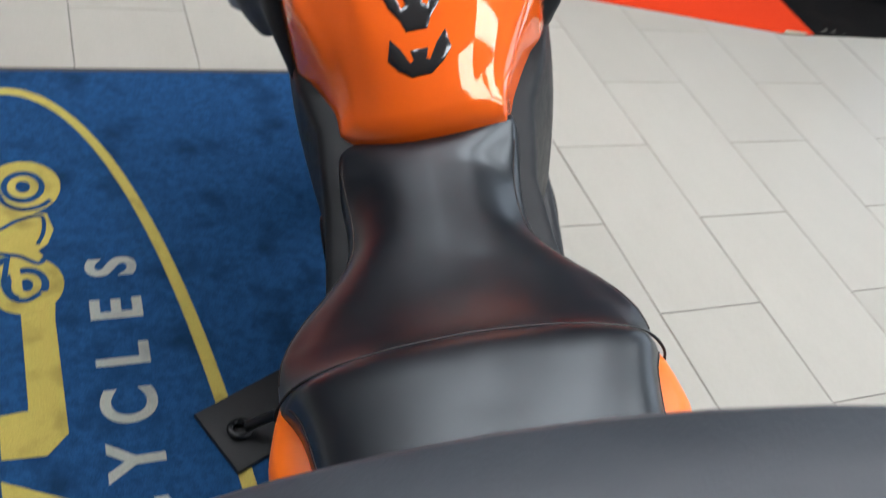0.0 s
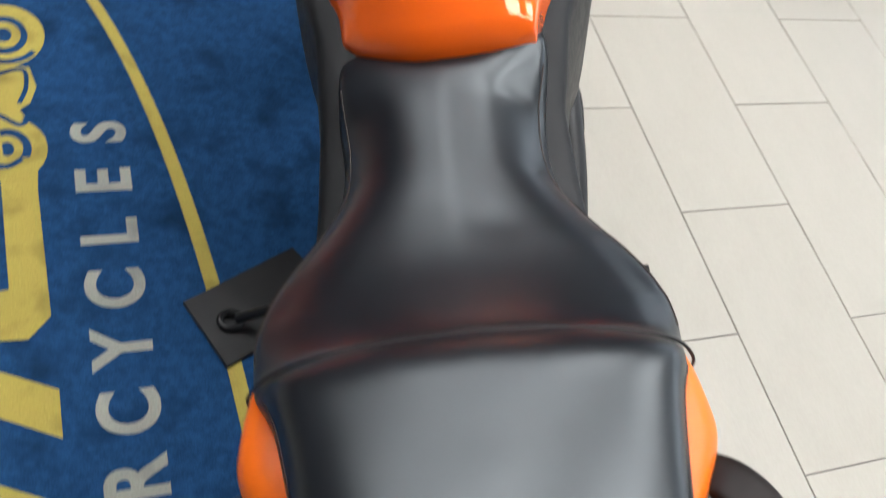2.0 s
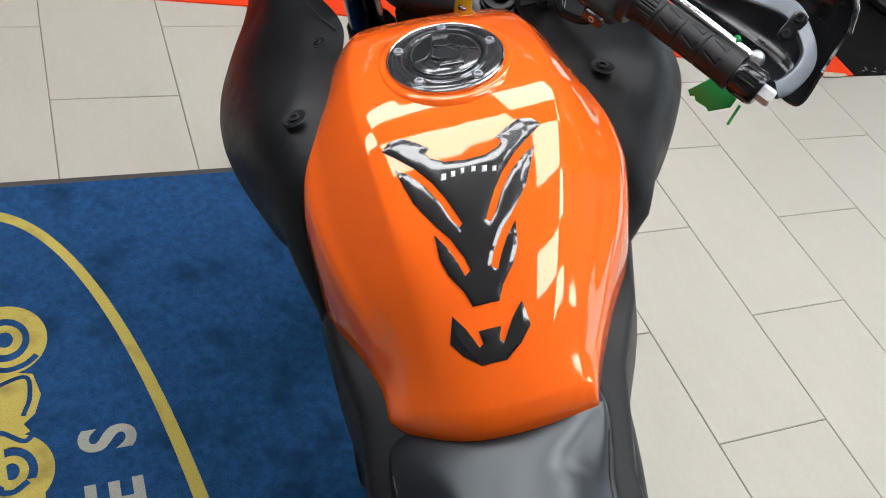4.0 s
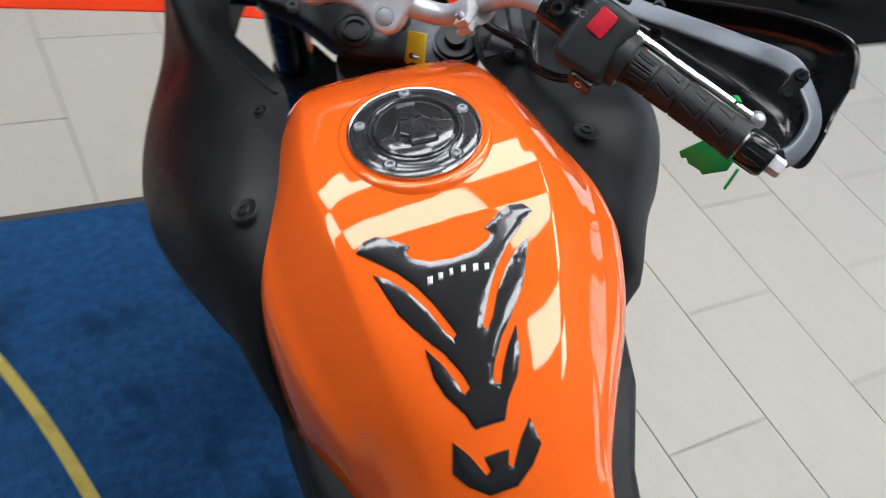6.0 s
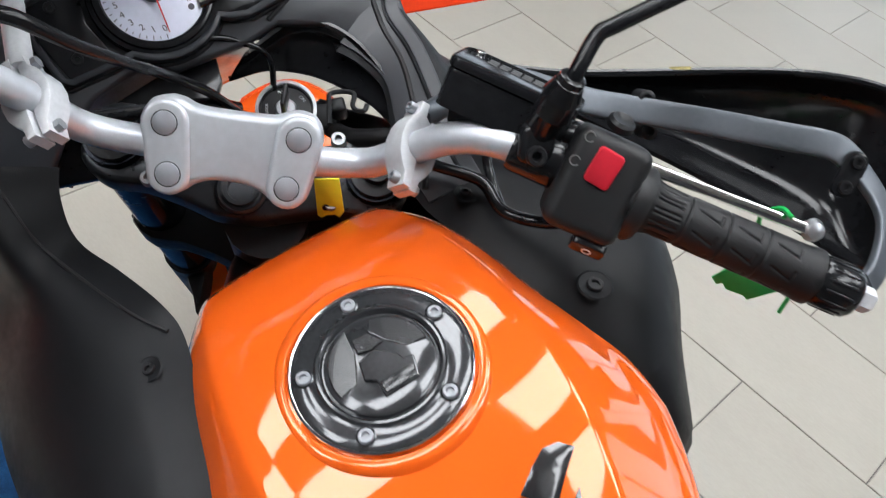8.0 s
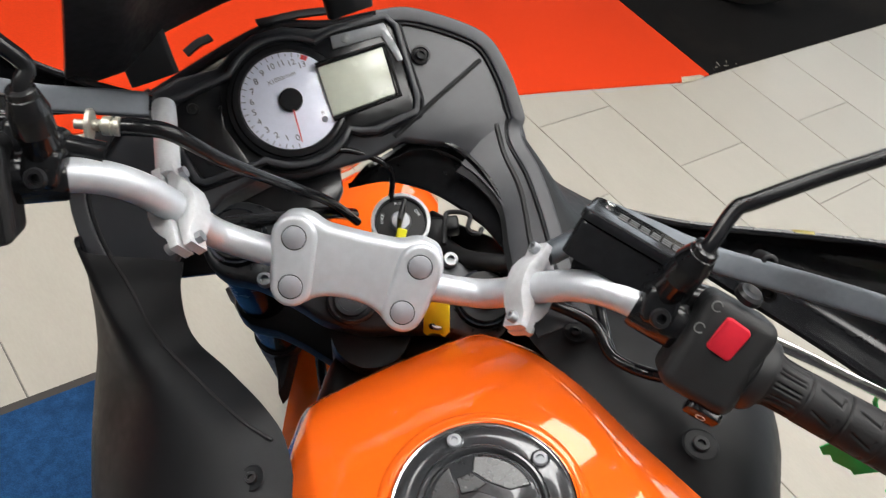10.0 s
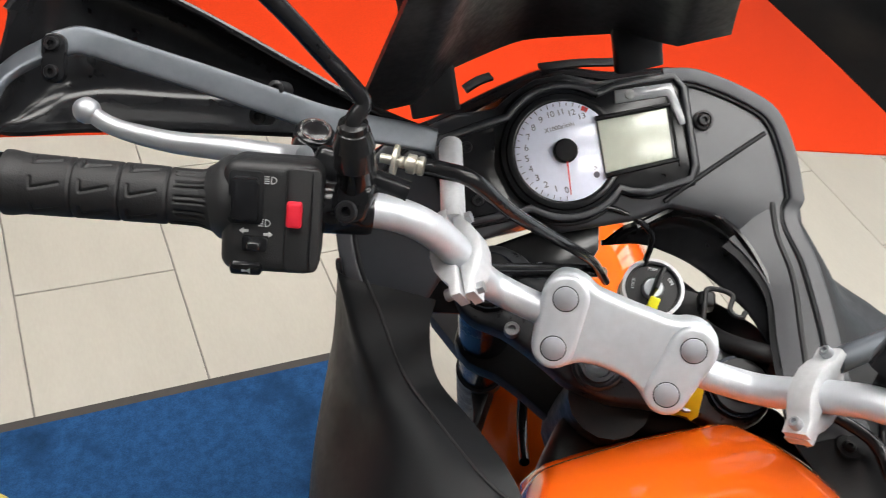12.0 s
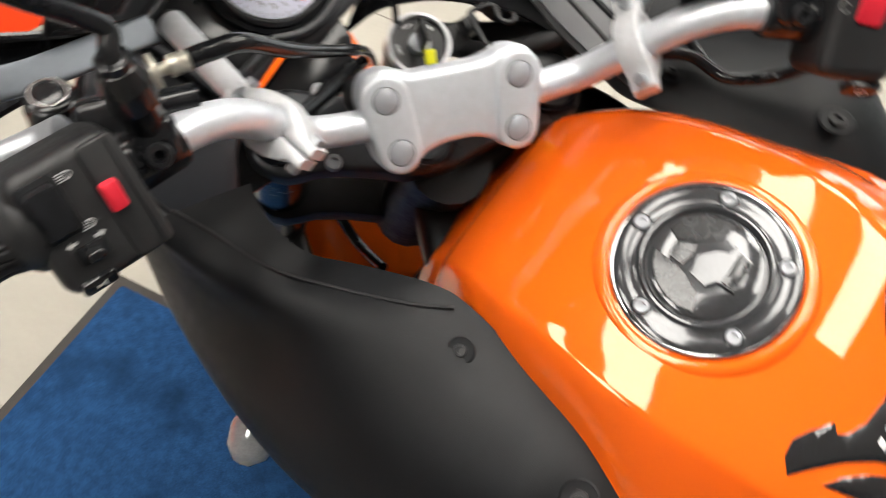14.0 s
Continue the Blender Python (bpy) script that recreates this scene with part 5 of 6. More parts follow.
# levers
part("brake_lever", S(tube([(0.225, 0.050, 0.092), (0.25, 0.044, 0.094), (0.28, 0.038, 0.090), (0.31, 0.031, 0.083), (0.34, 0.024, 0.079), (0.37, 0.017, 0.073), (0.400, 0.010, 0.067)], 0.006, 12, 6, flat=(0.0075, 0.007), up=(0, 0.2, 1))), CHROME, bike, "silver brake lever")
part("lever_ball", S(lathe([(0.0005, -0.0085), (0.006, -0.006), (0.0085, 0), (0.006, 0.006), (0.0005, 0.0085)], pose(0.404, 0.010, 0.067), 16)), LEVER, bike)
CLUTCH = [(-0.232, 0.0530, 0.082), (-0.2470, 0.0480, 0.0745), (-0.282, 0.0400, 0.0745), (-0.3185, 0.0306, 0.0755), (-0.342, 0.0268, 0.0765), (-0.357, 0.0255, 0.078), (-0.368, 0.0265, 0.080), (-0.376, 0.0290, 0.082)]
part("clutch_lever", S(tube(CLUTCH, [0.0085, 0.0085, 0.0080, 0.0072, 0.0066, 0.0060, 0.0058, 0.0056], 20, 6)), LEVER, bike, "polished alloy clutch lever with a ball end")
part("lever_ball", S(lathe([(0.0005, -0.0088), (0.0045, -0.0078), (0.0078, -0.0042), (0.0088, 0), (0.0078, 0.0042), (0.0045, 0.0078), (0.0005, 0.0088)], pose(-0.3795, 0.0295, 0.0820), 24)), LEVER, bike)
perch = part("clutch_perch", S(join(rbox((0.04, 0.026, 0.022), Matrix.Translation((-0.205, 0.054, 0.084)), 0.006), tube([(-0.19, 0.056, 0.080), (-0.165, 0.056, 0.074)], 0.008, 12, 1))), GLOSS, bike, "black clutch lever perch")
knob = part("adjuster_knob", S(lathe([(0.0130, -0.022), (0.0140, -0.004), (0.0130, 0.002), (0.010, 0.004), (0.001, 0.004)], pose(-0.2356, 0.0668, 0.066, -52, 8), 28)), GLOSS, bike, "round black knob")
part("knob_cap", S(lathe([(0.0118, 0.002), (0.0118, 0.0045), (0.010, 0.0055), (0.001, 0.0055)], pose(-0.2356, 0.0668, 0.0665, -52, 8), 24)), GLOSS, knob, "ringed metal cap")
part("knob_ring", S(lathe([(0.0085, 0.0054), (0.0088, 0.0062), (0.0100, 0.0062), (0.0103, 0.0054)], pose(-0.2356, 0.0668, 0.0665, -52, 8), 24, False)), CHROME, knob, "thin chrome ring")
A0, A1 = Vector((-0.187, 0.070, 0.050)), Vector((-0.166, 0.0735, 0.049))
part("cable_adjuster", B(join(lathe([(0.0100, 0), (0.0106, 0.0005), (0.0106, 0.0026), (0.0100, 0.0031)], along(A0, A1), 28),
                              lathe([(0.0032, -0.008), (0.0032, 0.0045), (0.0042, 0.0046), (0.0036, 0.0058), (0.0042, 0.0070), (0.0036, 0.0082), (0.0042, 0.0094), (0.0062, 0.0096), (0.0064, 0.0104), (0.0064, 0.0150), (0.0052, 0.0156), (0.0052, 0.0166), (0.0064, 0.0172), (0.0064, 0.0200), (0.0040, 0.0215)], along(A0, A1), 18))), BRASS, bike, "plated cable adjuster with a knurled ring", sharp=30)
part("clutch_cable", tube([BARS @ A1, (-0.106, 0.2700, 1.1465), (-0.090, 0.2640, 1.1390), (-0.066, 0.2610, 1.1040), (-0.040, 0.2630, 1.0700), (-0.018, 0.2680, 1.040), (0.006, 0.290, 0.990), (0.03, 0.32, 0.92)], [0.0058, 0.0058, 0.0056, 0.0050, 0.0040, 0.0040, 0.0040, 0.0040], 12, 8), GLOSS, bike, "glossy black clutch cable")

# handguards: clamp, arm, aluminium spine, plastic shell
for s in (1, -1):
    c = Vector((s * 0.1265, 0.0247, 0.0262))
    t = (BARS.to_3x3() @ Vector((s * 0.50, 0.38, 0.78))).normalized()
    u = Vector((0.08, 0.97, 0.21) if s < 0 else (0.597, 0.80, 0.063))
    cm = axes(BARS @ c, u - t * u.dot(t), t.cross(u))
    half = [(-0.033, 0.0008), (-0.033, 0.0075), (-0.0235, 0.0085), (-0.0185, 0.0125), (-0.0105, 0.0165), (0, 0.0180), (0.0105, 0.0165), (0.0185, 0.0125), (0.0235, 0.0085), (0.033, 0.0075), (0.033, 0.0008), (0.0112, 0.0008)]
    half = half + [(0.0110 * math.cos(a), 0.0110 * math.sin(a)) for a in np.linspace(0.3, math.pi - 0.3, 7)] + [(-0.0112, 0.0008)]
    gc = part("guard_clamp", slab(half, 0.018, cm @ pose(0, 0, -0.009), 0.0014, 2), ALU, bike, "silver cast handguard clamp", sharp=35)
    part("clamp_half", slab([(x, -y) for x, y in half], 0.018, cm @ pose(0, 0, -0.013), 0.0014, 2), ALU, gc, sharp=35)
    for k in (-0.0275, 0.0275):
        part("clamp_bolt", join(lathe([(0.0042, 0.006), (0.0042, 0.0125), (0.0036, 0.0135), (0.0022, 0.0135), (0.0018, 0.011), (0.0005, 0.011)], cm @ pose(k, 0, 0.001, -90), 14),
                                lathe([(0.0045, -0.0125), (0.0045, -0.0070)], cm @ pose(k, 0, -0.003, -90), 6)), LEVER, gc, "zinc clamp bolt")
    el = Vector((s * 0.1665, 0.0865, -0.036)) if s < 0 else Vector((0.182, 0.076, -0.048))
    part("guard_arm", tube([cm @ Vector((0.026, 0.0, 0)), ((cm @ Vector((0.026, 0.0, 0))) + (STEER @ el)) * 0.5, STEER @ el], 0.0088, 14, 2), ALU if s < 0 else SPINE, gc, "silver arm")
    SP = [(0.178, 0.0845, -0.036), (0.196, 0.082, -0.026), (0.2465, 0.074, 0.000), (0.282, 0.0725, 0.013), (0.3326, 0.0715, 0.029), (0.3815, 0.0695, 0.045), (0.4005, 0.0690, 0.050), (0.416, 0.0665, 0.054), (0.428, 0.058, 0.058)]
    END = [(0.424, 0.060, 0.0585), (0.433, 0.0523, 0.0610), (0.4435, 0.0385, 0.068), (0.448, 0.0240, 0.077), (0.4455, 0.0080, 0.086), (0.438, -0.008, 0.096), (0.430, -0.016, 0.102)]
    guard = part("handguard", S(tube([(s * x, y, z) for x, y, z in SP], 0.005, 16, 8, flat=(0.0195, 0.0055), up=(0, 0.25, 1))), SPINE, bike, "aluminium handguard spine")
    part("guard_end", S(tube([(s * x, y, z) for x, y, z in END], 0.005, 16, 8, flat=(0.0175, 0.0065), up=(s * 0.5, 0.2, 1))), SPINE, guard, "curved aluminium end piece")
    LOW = [(0.180, 0.080, -0.046), (0.235, 0.064, -0.028), (0.2976, 0.0435, -0.006), (0.3549, 0.0240, 0.008), (0.4092, 0.0030, 0.028), (0.4500, -0.0150, 0.043), (0.4650, -0.0120, 0.054), (0.4695, 0.0220, 0.058)]
    TOP = [(0.178, 0.089, -0.042), (0.235, 0.091, -0.036), (0.290, 0.099, -0.028), (0.345, 0.108, -0.015), (0.400, 0.115, 0.006), (0.4480, 0.1135, 0.025), (0.4705, 0.101, 0.036), (0.4760, 0.0680, 0.048)]
    rows = []
    for i, (p, q) in enumerate(zip(LOW, TOP)):
        d = (0.004, 0.020, 0.034, 0.044, 0.046, 0.042, 0.026, 0.004)[i]
        a, b = Vector(p), Vector(q)
        rows.append([a, a.lerp(b, 0.08) + Vector((0, 0, -0.50 * d)), a.lerp(b, 0.30) + Vector((0, 0, -d)), a.lerp(b, 0.62) + Vector((0, 0, -0.92 * d)), a.lerp(b, 0.90) + Vector((0, 0, -0.55 * d)), b])
    rows = [spline(r, 4) for r in zip(*[spline([(s * r[i][0], r[i][1], r[i][2]) for r in rows], 5) for i in range(6)])]
    part("guard_shell", S(thick(grid(rows), 0.003)), GLOSS, guard, "glossy black plastic shell")
    part("shell_edge", S(tube(spline([(s * x, y, z) for x, y, z in TOP], 4), 0.0030, 8, 1)), GLOSS, guard)
    for x, y, z in ((0.289, 0.0815, 0.0130), (0.297, 0.0585, 0.0080)):  # fixing lugs above and below the spine
        part("guard_lug", S(join(lathe([(0.0062, -0.020), (0.0062, 0.0005), (0.0048, 0.0015), (0.0030, 0.0015), (0.0026, -0.001), (0.0005, -0.001)], pose(s * x, y, z), 18))), DARK, guard, "black socket bolt in a lug")
    bm = slab(rounded(-0.0080, 0.0080, -0.0165, 0.0165, 0.0070, 5), 0.006, None, 0.0015)
    strap = S(moved(bm, axes((s * 0.4235, 0.0505, 0.0605), (0.94, -s * 0.27, s * 0.18), (s * 0.27, 0.95, 0.0))))
    bracket = part("guard_bracket", strap, GLOSS, guard, "black two-bolt bracket")
    for k in (-0.0092, 0.0092):
        part("guard_bolt", S(moved(bolt(0.0048, 0.0035, pose(0, k, 0.006)), axes((s * 0.4235, 0.0505, 0.0605), (0.94, -s * 0.27, s * 0.18), (s * 0.27, 0.95, 0.0)))), DARK, bracket)
part("guard_sticker", S(tube([(0.314, 0.1035, -0.0242), (0.321, 0.1048, -0.0222), (0.329, 0.1060, -0.0202)], 0.0033, 12, 3)), STICKER, bike, "small dull yellow sticker")

# hoses and wiring
HOSES = [([(0.112, 0.150, 0.975), (0.121, 0.131, 0.973), (0.141, 0.099, 0.972), (0.139, 0.067, 0.972), (0.155, 0.040, 0.975), (0.170, 0.020, 0.99)], 0.0048), ([(0.158, 0.118, 0.985), (0.152, 0.106, 0.974), (0.145, 0.086, 0.970), (0.139, 0.067, 0.972)], 0.0040),
         ([(0.150, 0.175, 0.955), (0.135, 0.188, 0.945), (0.112, 0.206, 0.940), (0.095, 0.235, 0.925), (0.095, 0.285, 0.89)], 0.008), ([(-0.100, 0.264, 1.050), (-0.07, 0.275, 1.025), (0.0, 0.300, 0.97), (0.03, 0.33, 0.92)], 0.0058),
         ([(-0.098, 0.259, 1.048), (-0.07, 0.272, 1.022), (-0.03, 0.30, 0.985)], 0.0045), ([(0.02, 0.34, 1.0), (0.045, 0.335, 0.99), (0.07, 0.325, 0.965), (0.065, 0.320, 0.93)], 0.0028), ([(0.100, 0.325, 0.875), (0.113, 0.300, 0.875), (0.131, 0.262, 0.885), (0.130, 0.225, 0.910), (0.128, 0.190, 0.932)], 0.012),
         ([(-0.02, 0.40, 0.72), (-0.035, 0.375, 0.66), (-0.045, 0.345, 0.64), (-0.055, 0.30, 0.66)], 0.006), ([(0.10, 0.19, 0.90), (0.06, 0.22, 0.86), (-0.02, 0.20, 0.84), (-0.07, 0.18, 0.80)], 0.008)]
for pts, r in HOSES:
    part("hose", tube(pts, r, 10, 6), RUBBER if r > 0.006 else GLOSS, bike, "black hose")
part("wire_hook", tube([(0.081, 0.238, 0.948), (0.092, 0.259, 0.948), (0.098, 0.268, 0.948), (0.109, 0.263, 0.948), (0.114, 0.255, 0.948), (0.107, 0.245, 0.948), (0.107, 0.238, 0.948), (0.112, 0.234, 0.948), (0.117, 0.238, 0.948)], 0.0022, 8, 4), DARK, bike, "bent black wire hook")
LINER_TOP = [(0.057, 0.328, 0.977), (0.099, 0.336, 0.979), (0.125, 0.320, 0.977), (0.141, 0.294, 0.967), (0.146, 0.256, 0.956), (0.140, 0.212, 0.953), (0.136, 0.165, 0.952)]
LINER_LOW = [(0.036, 0.351, 0.935), (0.068, 0.343, 0.935), (0.091, 0.323, 0.935), (0.107, 0.300, 0.935), (0.120, 0.268, 0.935), (0.128, 0.235, 0.935), (0.129, 0.175, 0.930)]
rows = []
for p, q in zip(spline(LINER_TOP, 5), spline(LINER_LOW, 5)):
    mid = (p + q) * 0.5 + np.array((0.008, 0.008, 0.0))
    rows.append(spline([p, mid, q], 4))
liner = part("fairing_liner", thick(grid(rows), 0.003), GLOSS, bike, "glossy black inner fairing wall", sharp=70)
part("liner_lip", tube(spline(LINER_LOW, 4), 0.0026, 8, 1), GLOSS, liner)
part("lock_bracket", join(rbox((0.034, 0.026, 0.016), pose(0.090, 0.288, 0.905, 25, 0, -35), 0.004), rbox((0.014, 0.014, 0.022), pose(0.104, 0.276, 0.918, 20, 0, -20), 0.003)), DARK, bike, "black lock bracket")
part("fork_bracket", slab([(-0.109, 0.563), (-0.086, 0.498), (-0.083, 0.452), (-0.090, 0.404), (-0.096, 0.383), (-0.087, 0.388), (-0.053, 0.443), (-0.032, 0.50), (-0.04, 0.58)], 0.03, pose(0, 0, 0.575), 0.004), DARK, bike, "black fork bracket")

# ---- dash ----
def D(bm):
    return moved(bm, DASH)


TOPR = [(-0.030, 0.058), (-0.008, 0.066), (0.018, 0.065), (0.045, 0.053), (0.099, 0.049), (0.128, 0.042), (0.165, 0.017), (0.186, -0.006), (0.192, -0.040), (0.190, -0.075), (0.186, -0.104)]
BOTR = [(0.150, -0.112), (0.133, -0.100), (0.112, -0.080), (0.080, -0.064), (0.050, -0.068), (0.020, -0.066), (-0.013, -0.064), (-0.042, -0.050), (-0.080, -0.055)]
LEFT = [(-0.118, -0.075), (-0.140, -0.096), (-0.158, -0.098), (-0.192, -0.075), (-0.196, -0.040), (-0.188, -0.006), (-0.165, 0.020), (-0.130, 0.042), (-0.080, 0.052), (-0.046, 0.049)]
dash = part("dash_panel", D(slab(TOPR + BOTR + LEFT, 0.010, pose(0, 0, -0.014), 0.004)), DASHBLACK, bike, "matte black dash panel", sharp=50)
rim = [tuple(q) for q in spline(TOPR[4:], 4)]
for s in (1, -1):
    line = [Vector((x if s > 0 else -x - 0.004, y, 0)) for x, y in rim]
    if s > 0:  # this side runs on along the arm towards the tank
        line = line[:-3] + [Vector(q) for q in spline([line[-4]] + [DASH.inverted() @ Vector((x, y, z + 0.003)) for x, y, z in [row[1] for row in FAIR[9:4:-1]]], 5)[1:]]
    inward = []
    for i, p in enumerate(line):
        d = (line[min(i + 1, len(line) - 1)] - line[max(i - 1, 0)]).normalized()
        inward.append(Vector((d.y, -d.x, 0)) * s)
    part("dash_rim", D(tube([p + w * 0.0045 + Vector((0, 0, -0.0035)) for p, w in zip(line, inward)], 0.006, 16, 1, flat=(0.0130, 0.0060))), DASHBLACK, dash, "raised outer band")
    part("rim_groove", D(tube([p + w * 0.0125 + Vector((0, 0, -0.0040)) for p, w in zip(line, inward)], 0.0021, 8, 1)), PLASTIC, dash, "dark joint")
part("dash_crease", D(tube([(0.172, -0.021, -0.0035), (0.12, -0.040, -0.0030), (0.074, -0.058, -0.0035)], 0.0022, 8, 3)), PLASTIC, dash)
for x, y in ((0.123, 0.001), (-0.077, 0.022), (-0.078, -0.023)):
    part("dash_screw", D(join(lathe([(0.0085, -0.004), (0.0085, -0.0015), (0.0065, -0.001), (0.006, -0.003), (0.001, -0.003)], pose(x, y, 0), 20), bolt(0.005, 0.004, pose(x, y, -0.003)))), DARK, dash)
part("dash_underside", D(slab([(-0.15, -0.07), (-0.02, -0.055), (0.024, -0.060), (0.018, -0.084), (0.0, -0.103), (-0.05, -0.113), (-0.10, -0.114), (-0.15, -0.10)], 0.012, pose(0, 0, -0.040), 0.004)), GLOSS, dash, "gloss black lower panel")
# the cluster: raised bezel round a dial and a liquid-crystal window
arc = [(0.053 * math.cos(radians(a)), 0.053 * math.sin(radians(a))) for a in range(48, 318, 10)]
BEZ = arc + [(0.046, -0.044), (0.060, -0.048), (0.097, -0.045), (0.103, -0.034), (0.109, 0.030), (0.103, 0.041), (0.055, 0.044)]
cluster = part("gauge_pod", D(slab(BEZ, 0.012, pose(0, 0, -0.006), 0.003)), GLOSS, bike, "black instrument cluster with a white rev counter")
ARCB = [(0.0545 * math.cos(radians(a)), 0.0545 * math.sin(radians(a))) for a in list(range(48, 140, 8)) + [None] + list(range(226, 318, 8)) if a is not None]
SURROUND = ARCB[:12] + [(-0.060, 0.036), (-0.098, 0.0315), (-0.104, 0.0270), (-0.096, -0.035), (-0.090, -0.0395), (-0.055, -0.040)] + ARCB[12:] + BEZ[len(arc):]
part("bezel", D(tube([(x, y, 0.003) for x, y in SURROUND + SURROUND[:1]], 0.0035, 12, 1, flat=(0.0060, 0.0120))), DASHBLACK, cluster, "raised satin surround")
part("surround_joint", D(tube([(x * 1.055 + 0.0002, y * 1.085, -0.0040) for x, y in SURROUND + SURROUND[:1]], 0.0020, 8, 1)), PLASTIC, cluster)
part("side_plate", D(slab([(-0.100, 0.028), (-0.050, 0.034), (-0.058, 0.0), (-0.050, -0.036), (-0.090, -0.036), (-0.097, 0.0)], 0.005, pose(0, 0, -0.006), 0.002)), GLOSS, cluster)
part("rev_dial", D(lathe([(0.0412, 0.0055), (0.0412, 0.0072), (0.0405, 0.0076), (0.0005, 0.0076)], None, 72)), DIAL, cluster, "white rev counter dial")
part("dial_ring", D(lathe([(0.0415, 0.006), (0.0425, 0.0086), (0.0445, 0.0090), (0.0475, 0.0080), (0.0485, 0.006)], None, 72, False)), GLOSS, cluster)
TURN = 3.0


def dial_way(n):
    """The way on the dial of a mark, in degrees: 0 points down and the scale runs clockwise."""
    return radians(-101 - n * 16.0)


for n in range(14):
    a = dial_way(n)
    letters("dial_number", str(n), 0.0074 if n < 10 else 0.0070, DASH @ pose(0.0320 * math.cos(a), 0.0320 * math.sin(a), 0.0078, 0, 0, TURN), PRINT, cluster, 0.0001)
for n in range(27):
    a = dial_way(n / 2)
    part("dial_mark", D(rbox((0.0036 if n % 2 == 0 else 0.0022, 0.0006, 0.0002), pose(0.0388 * math.cos(a), 0.0388 * math.sin(a), 0.0078, 0, 0, math.degrees(a)), 0)), PRINT, cluster)
letters("dial_legend", "X1000r/min", 0.0052, DASH @ pose(0.0, 0.0200, 0.0078, 0, 0, TURN), PRINT, cluster, 0.0001)
part("red_zone", D(moved(thick(grid([[(r * math.cos(t), r * math.sin(t), 0.0078) for r in (0.0365, 0.0405)] for t in [dial_way(12.7 + 0.1 * k) for k in range(6)]]), 0.0002), Matrix())), REDP, cluster)
part("dial_hub", D(lathe([(0.0102, 0.0076), (0.0100, 0.0110), (0.0088, 0.0122), (0.0005, 0.0124)], None, 32)), GLOSS, cluster, "black needle hub")
a0 = dial_way(-0.25)
part("needle", D(moved(slab([(0.006, -0.0007), (0.0365, -0.0004), (0.0365, 0.0004), (0.006, 0.0007)], 0.0006), pose(0, 0, 0.0112, 0, 0, math.degrees(a0)))), REDP, cluster, "thin red needle")
part("warning_lamp", D(lathe([(0.0026, 0.0076), (0.0026, 0.0081), (0.0005, 0.0081)], pose(0.021, -0.0245, 0), 16)), PRINT, cluster)
letters("lamp_legend", "FI", 0.0038, DASH @ pose(0.0215, -0.019, 0.0078), PRINT, cluster, 0.0001)
part("lcd", D(slab([(0.031, 0.018), (0.090, 0.016), (0.086, -0.025), (0.028, -0.025)], 0.0040, pose(0, 0, 0.0066), 0.0008)), LCD, cluster, "grey-green liquid crystal window")
part("lcd_frame", D(join(tube([(0.030, 0.020, 0.0105), (0.093, 0.018, 0.0105), (0.089, -0.0275, 0.0105), (0.0275, -0.0275, 0.0105)], 0.0022, 8, 1))), GLOSS, cluster)
part("lamp_window", D(slab([(0.052, 0.040), (0.100, 0.036), (0.105, 0.0), (0.0985, 0.0), (0.094, 0.026), (0.050, 0.029)], 0.0016, pose(0, 0, 0.0062), 0.0005)), SMOKE, cluster, "grey lamp window")
part("indicator_lamp", D(lathe([(0.0042, 0.0076), (0.0042, 0.0086), (0.001, 0.0088)], pose(0.0635, 0.0340, 0), 16)), LENS, cluster)

# cowl in front of the dash, screen and its posts
UP = [(-0.185, 0.0), (-0.150, 0.034), (-0.08, 0.052), (-0.02, 0.064), (0.02, 0.066), (0.06, 0.054), (0.12, 0.046), (0.165, 0.020), (0.190, -0.010)]
rows = []
for g, fwd, dn in ((1.0, 0.0, 0.004), (1.03, 0.022, 0.010), (1.05, 0.06, 0.05), (0.98, 0.12, 0.13), (0.80, 0.17, 0.24)):
    row = []
    for x, y in spline(UP, 4):
        p = DASH @ Vector((x, y, -0.006))
        row.append((p.x * g, p.y + fwd * (1 - 0.5 * abs(x) / 0.19), p.z - dn))
    rows.append(row)
part("front_cowl", thick(grid([spline(c, 3) for c in zip(*rows)]), 0.003), GLOSS, bike, "black front cowl")
part("headlamp", rbox((0.22, 0.06, 0.14), pose(0, 0.53, 0.83, 20), 0.03), LENS, bike, "clear headlamp")
for s, x0 in ((-1, -0.087), (1, 0.085)):
    post = part("screen_post", tube([(x0, 0.416, 1.068), (x0, 0.426, 1.091), (x0 * 0.98, 0.440, 1.125), (x0 * 0.96, 0.47, 1.17), (x0 * 0.95, 0.50, 1.22)], 0.01, 14, 4, flat=(0.040, 0.014), up=(0, 0.6, 0.8)), PLASTIC, bike, "black screen post")
    for k in range(3):
        part("post_nut", bolt(0.006, 0.008, pose(x0 + 0.004, 0.428 + 0.022 * k, 1.128 + 0.034 * k, 60)), DARK, post)
SCR = []
for u in np.linspace(-1, 1, 29):
    ylow = 0.470 - 0.070 * min(1.0, (abs(u) / 0.7) ** 1.6)
    zl = 1.083 + 0.017 * min(1.0, (abs(u) / 0.5) ** 2)
    SCR.append([(0.152 * u * (1 - 0.55 * v + 0.1 * v * v), ylow - 0.15 * v - 0.03 * v * v, zl + 0.28 * v) for v in np.linspace(0, 1, 9)])
screen = part("windscreen", thick(grid(SCR), 0.004), DARK, bike, "black smoked windscreen")
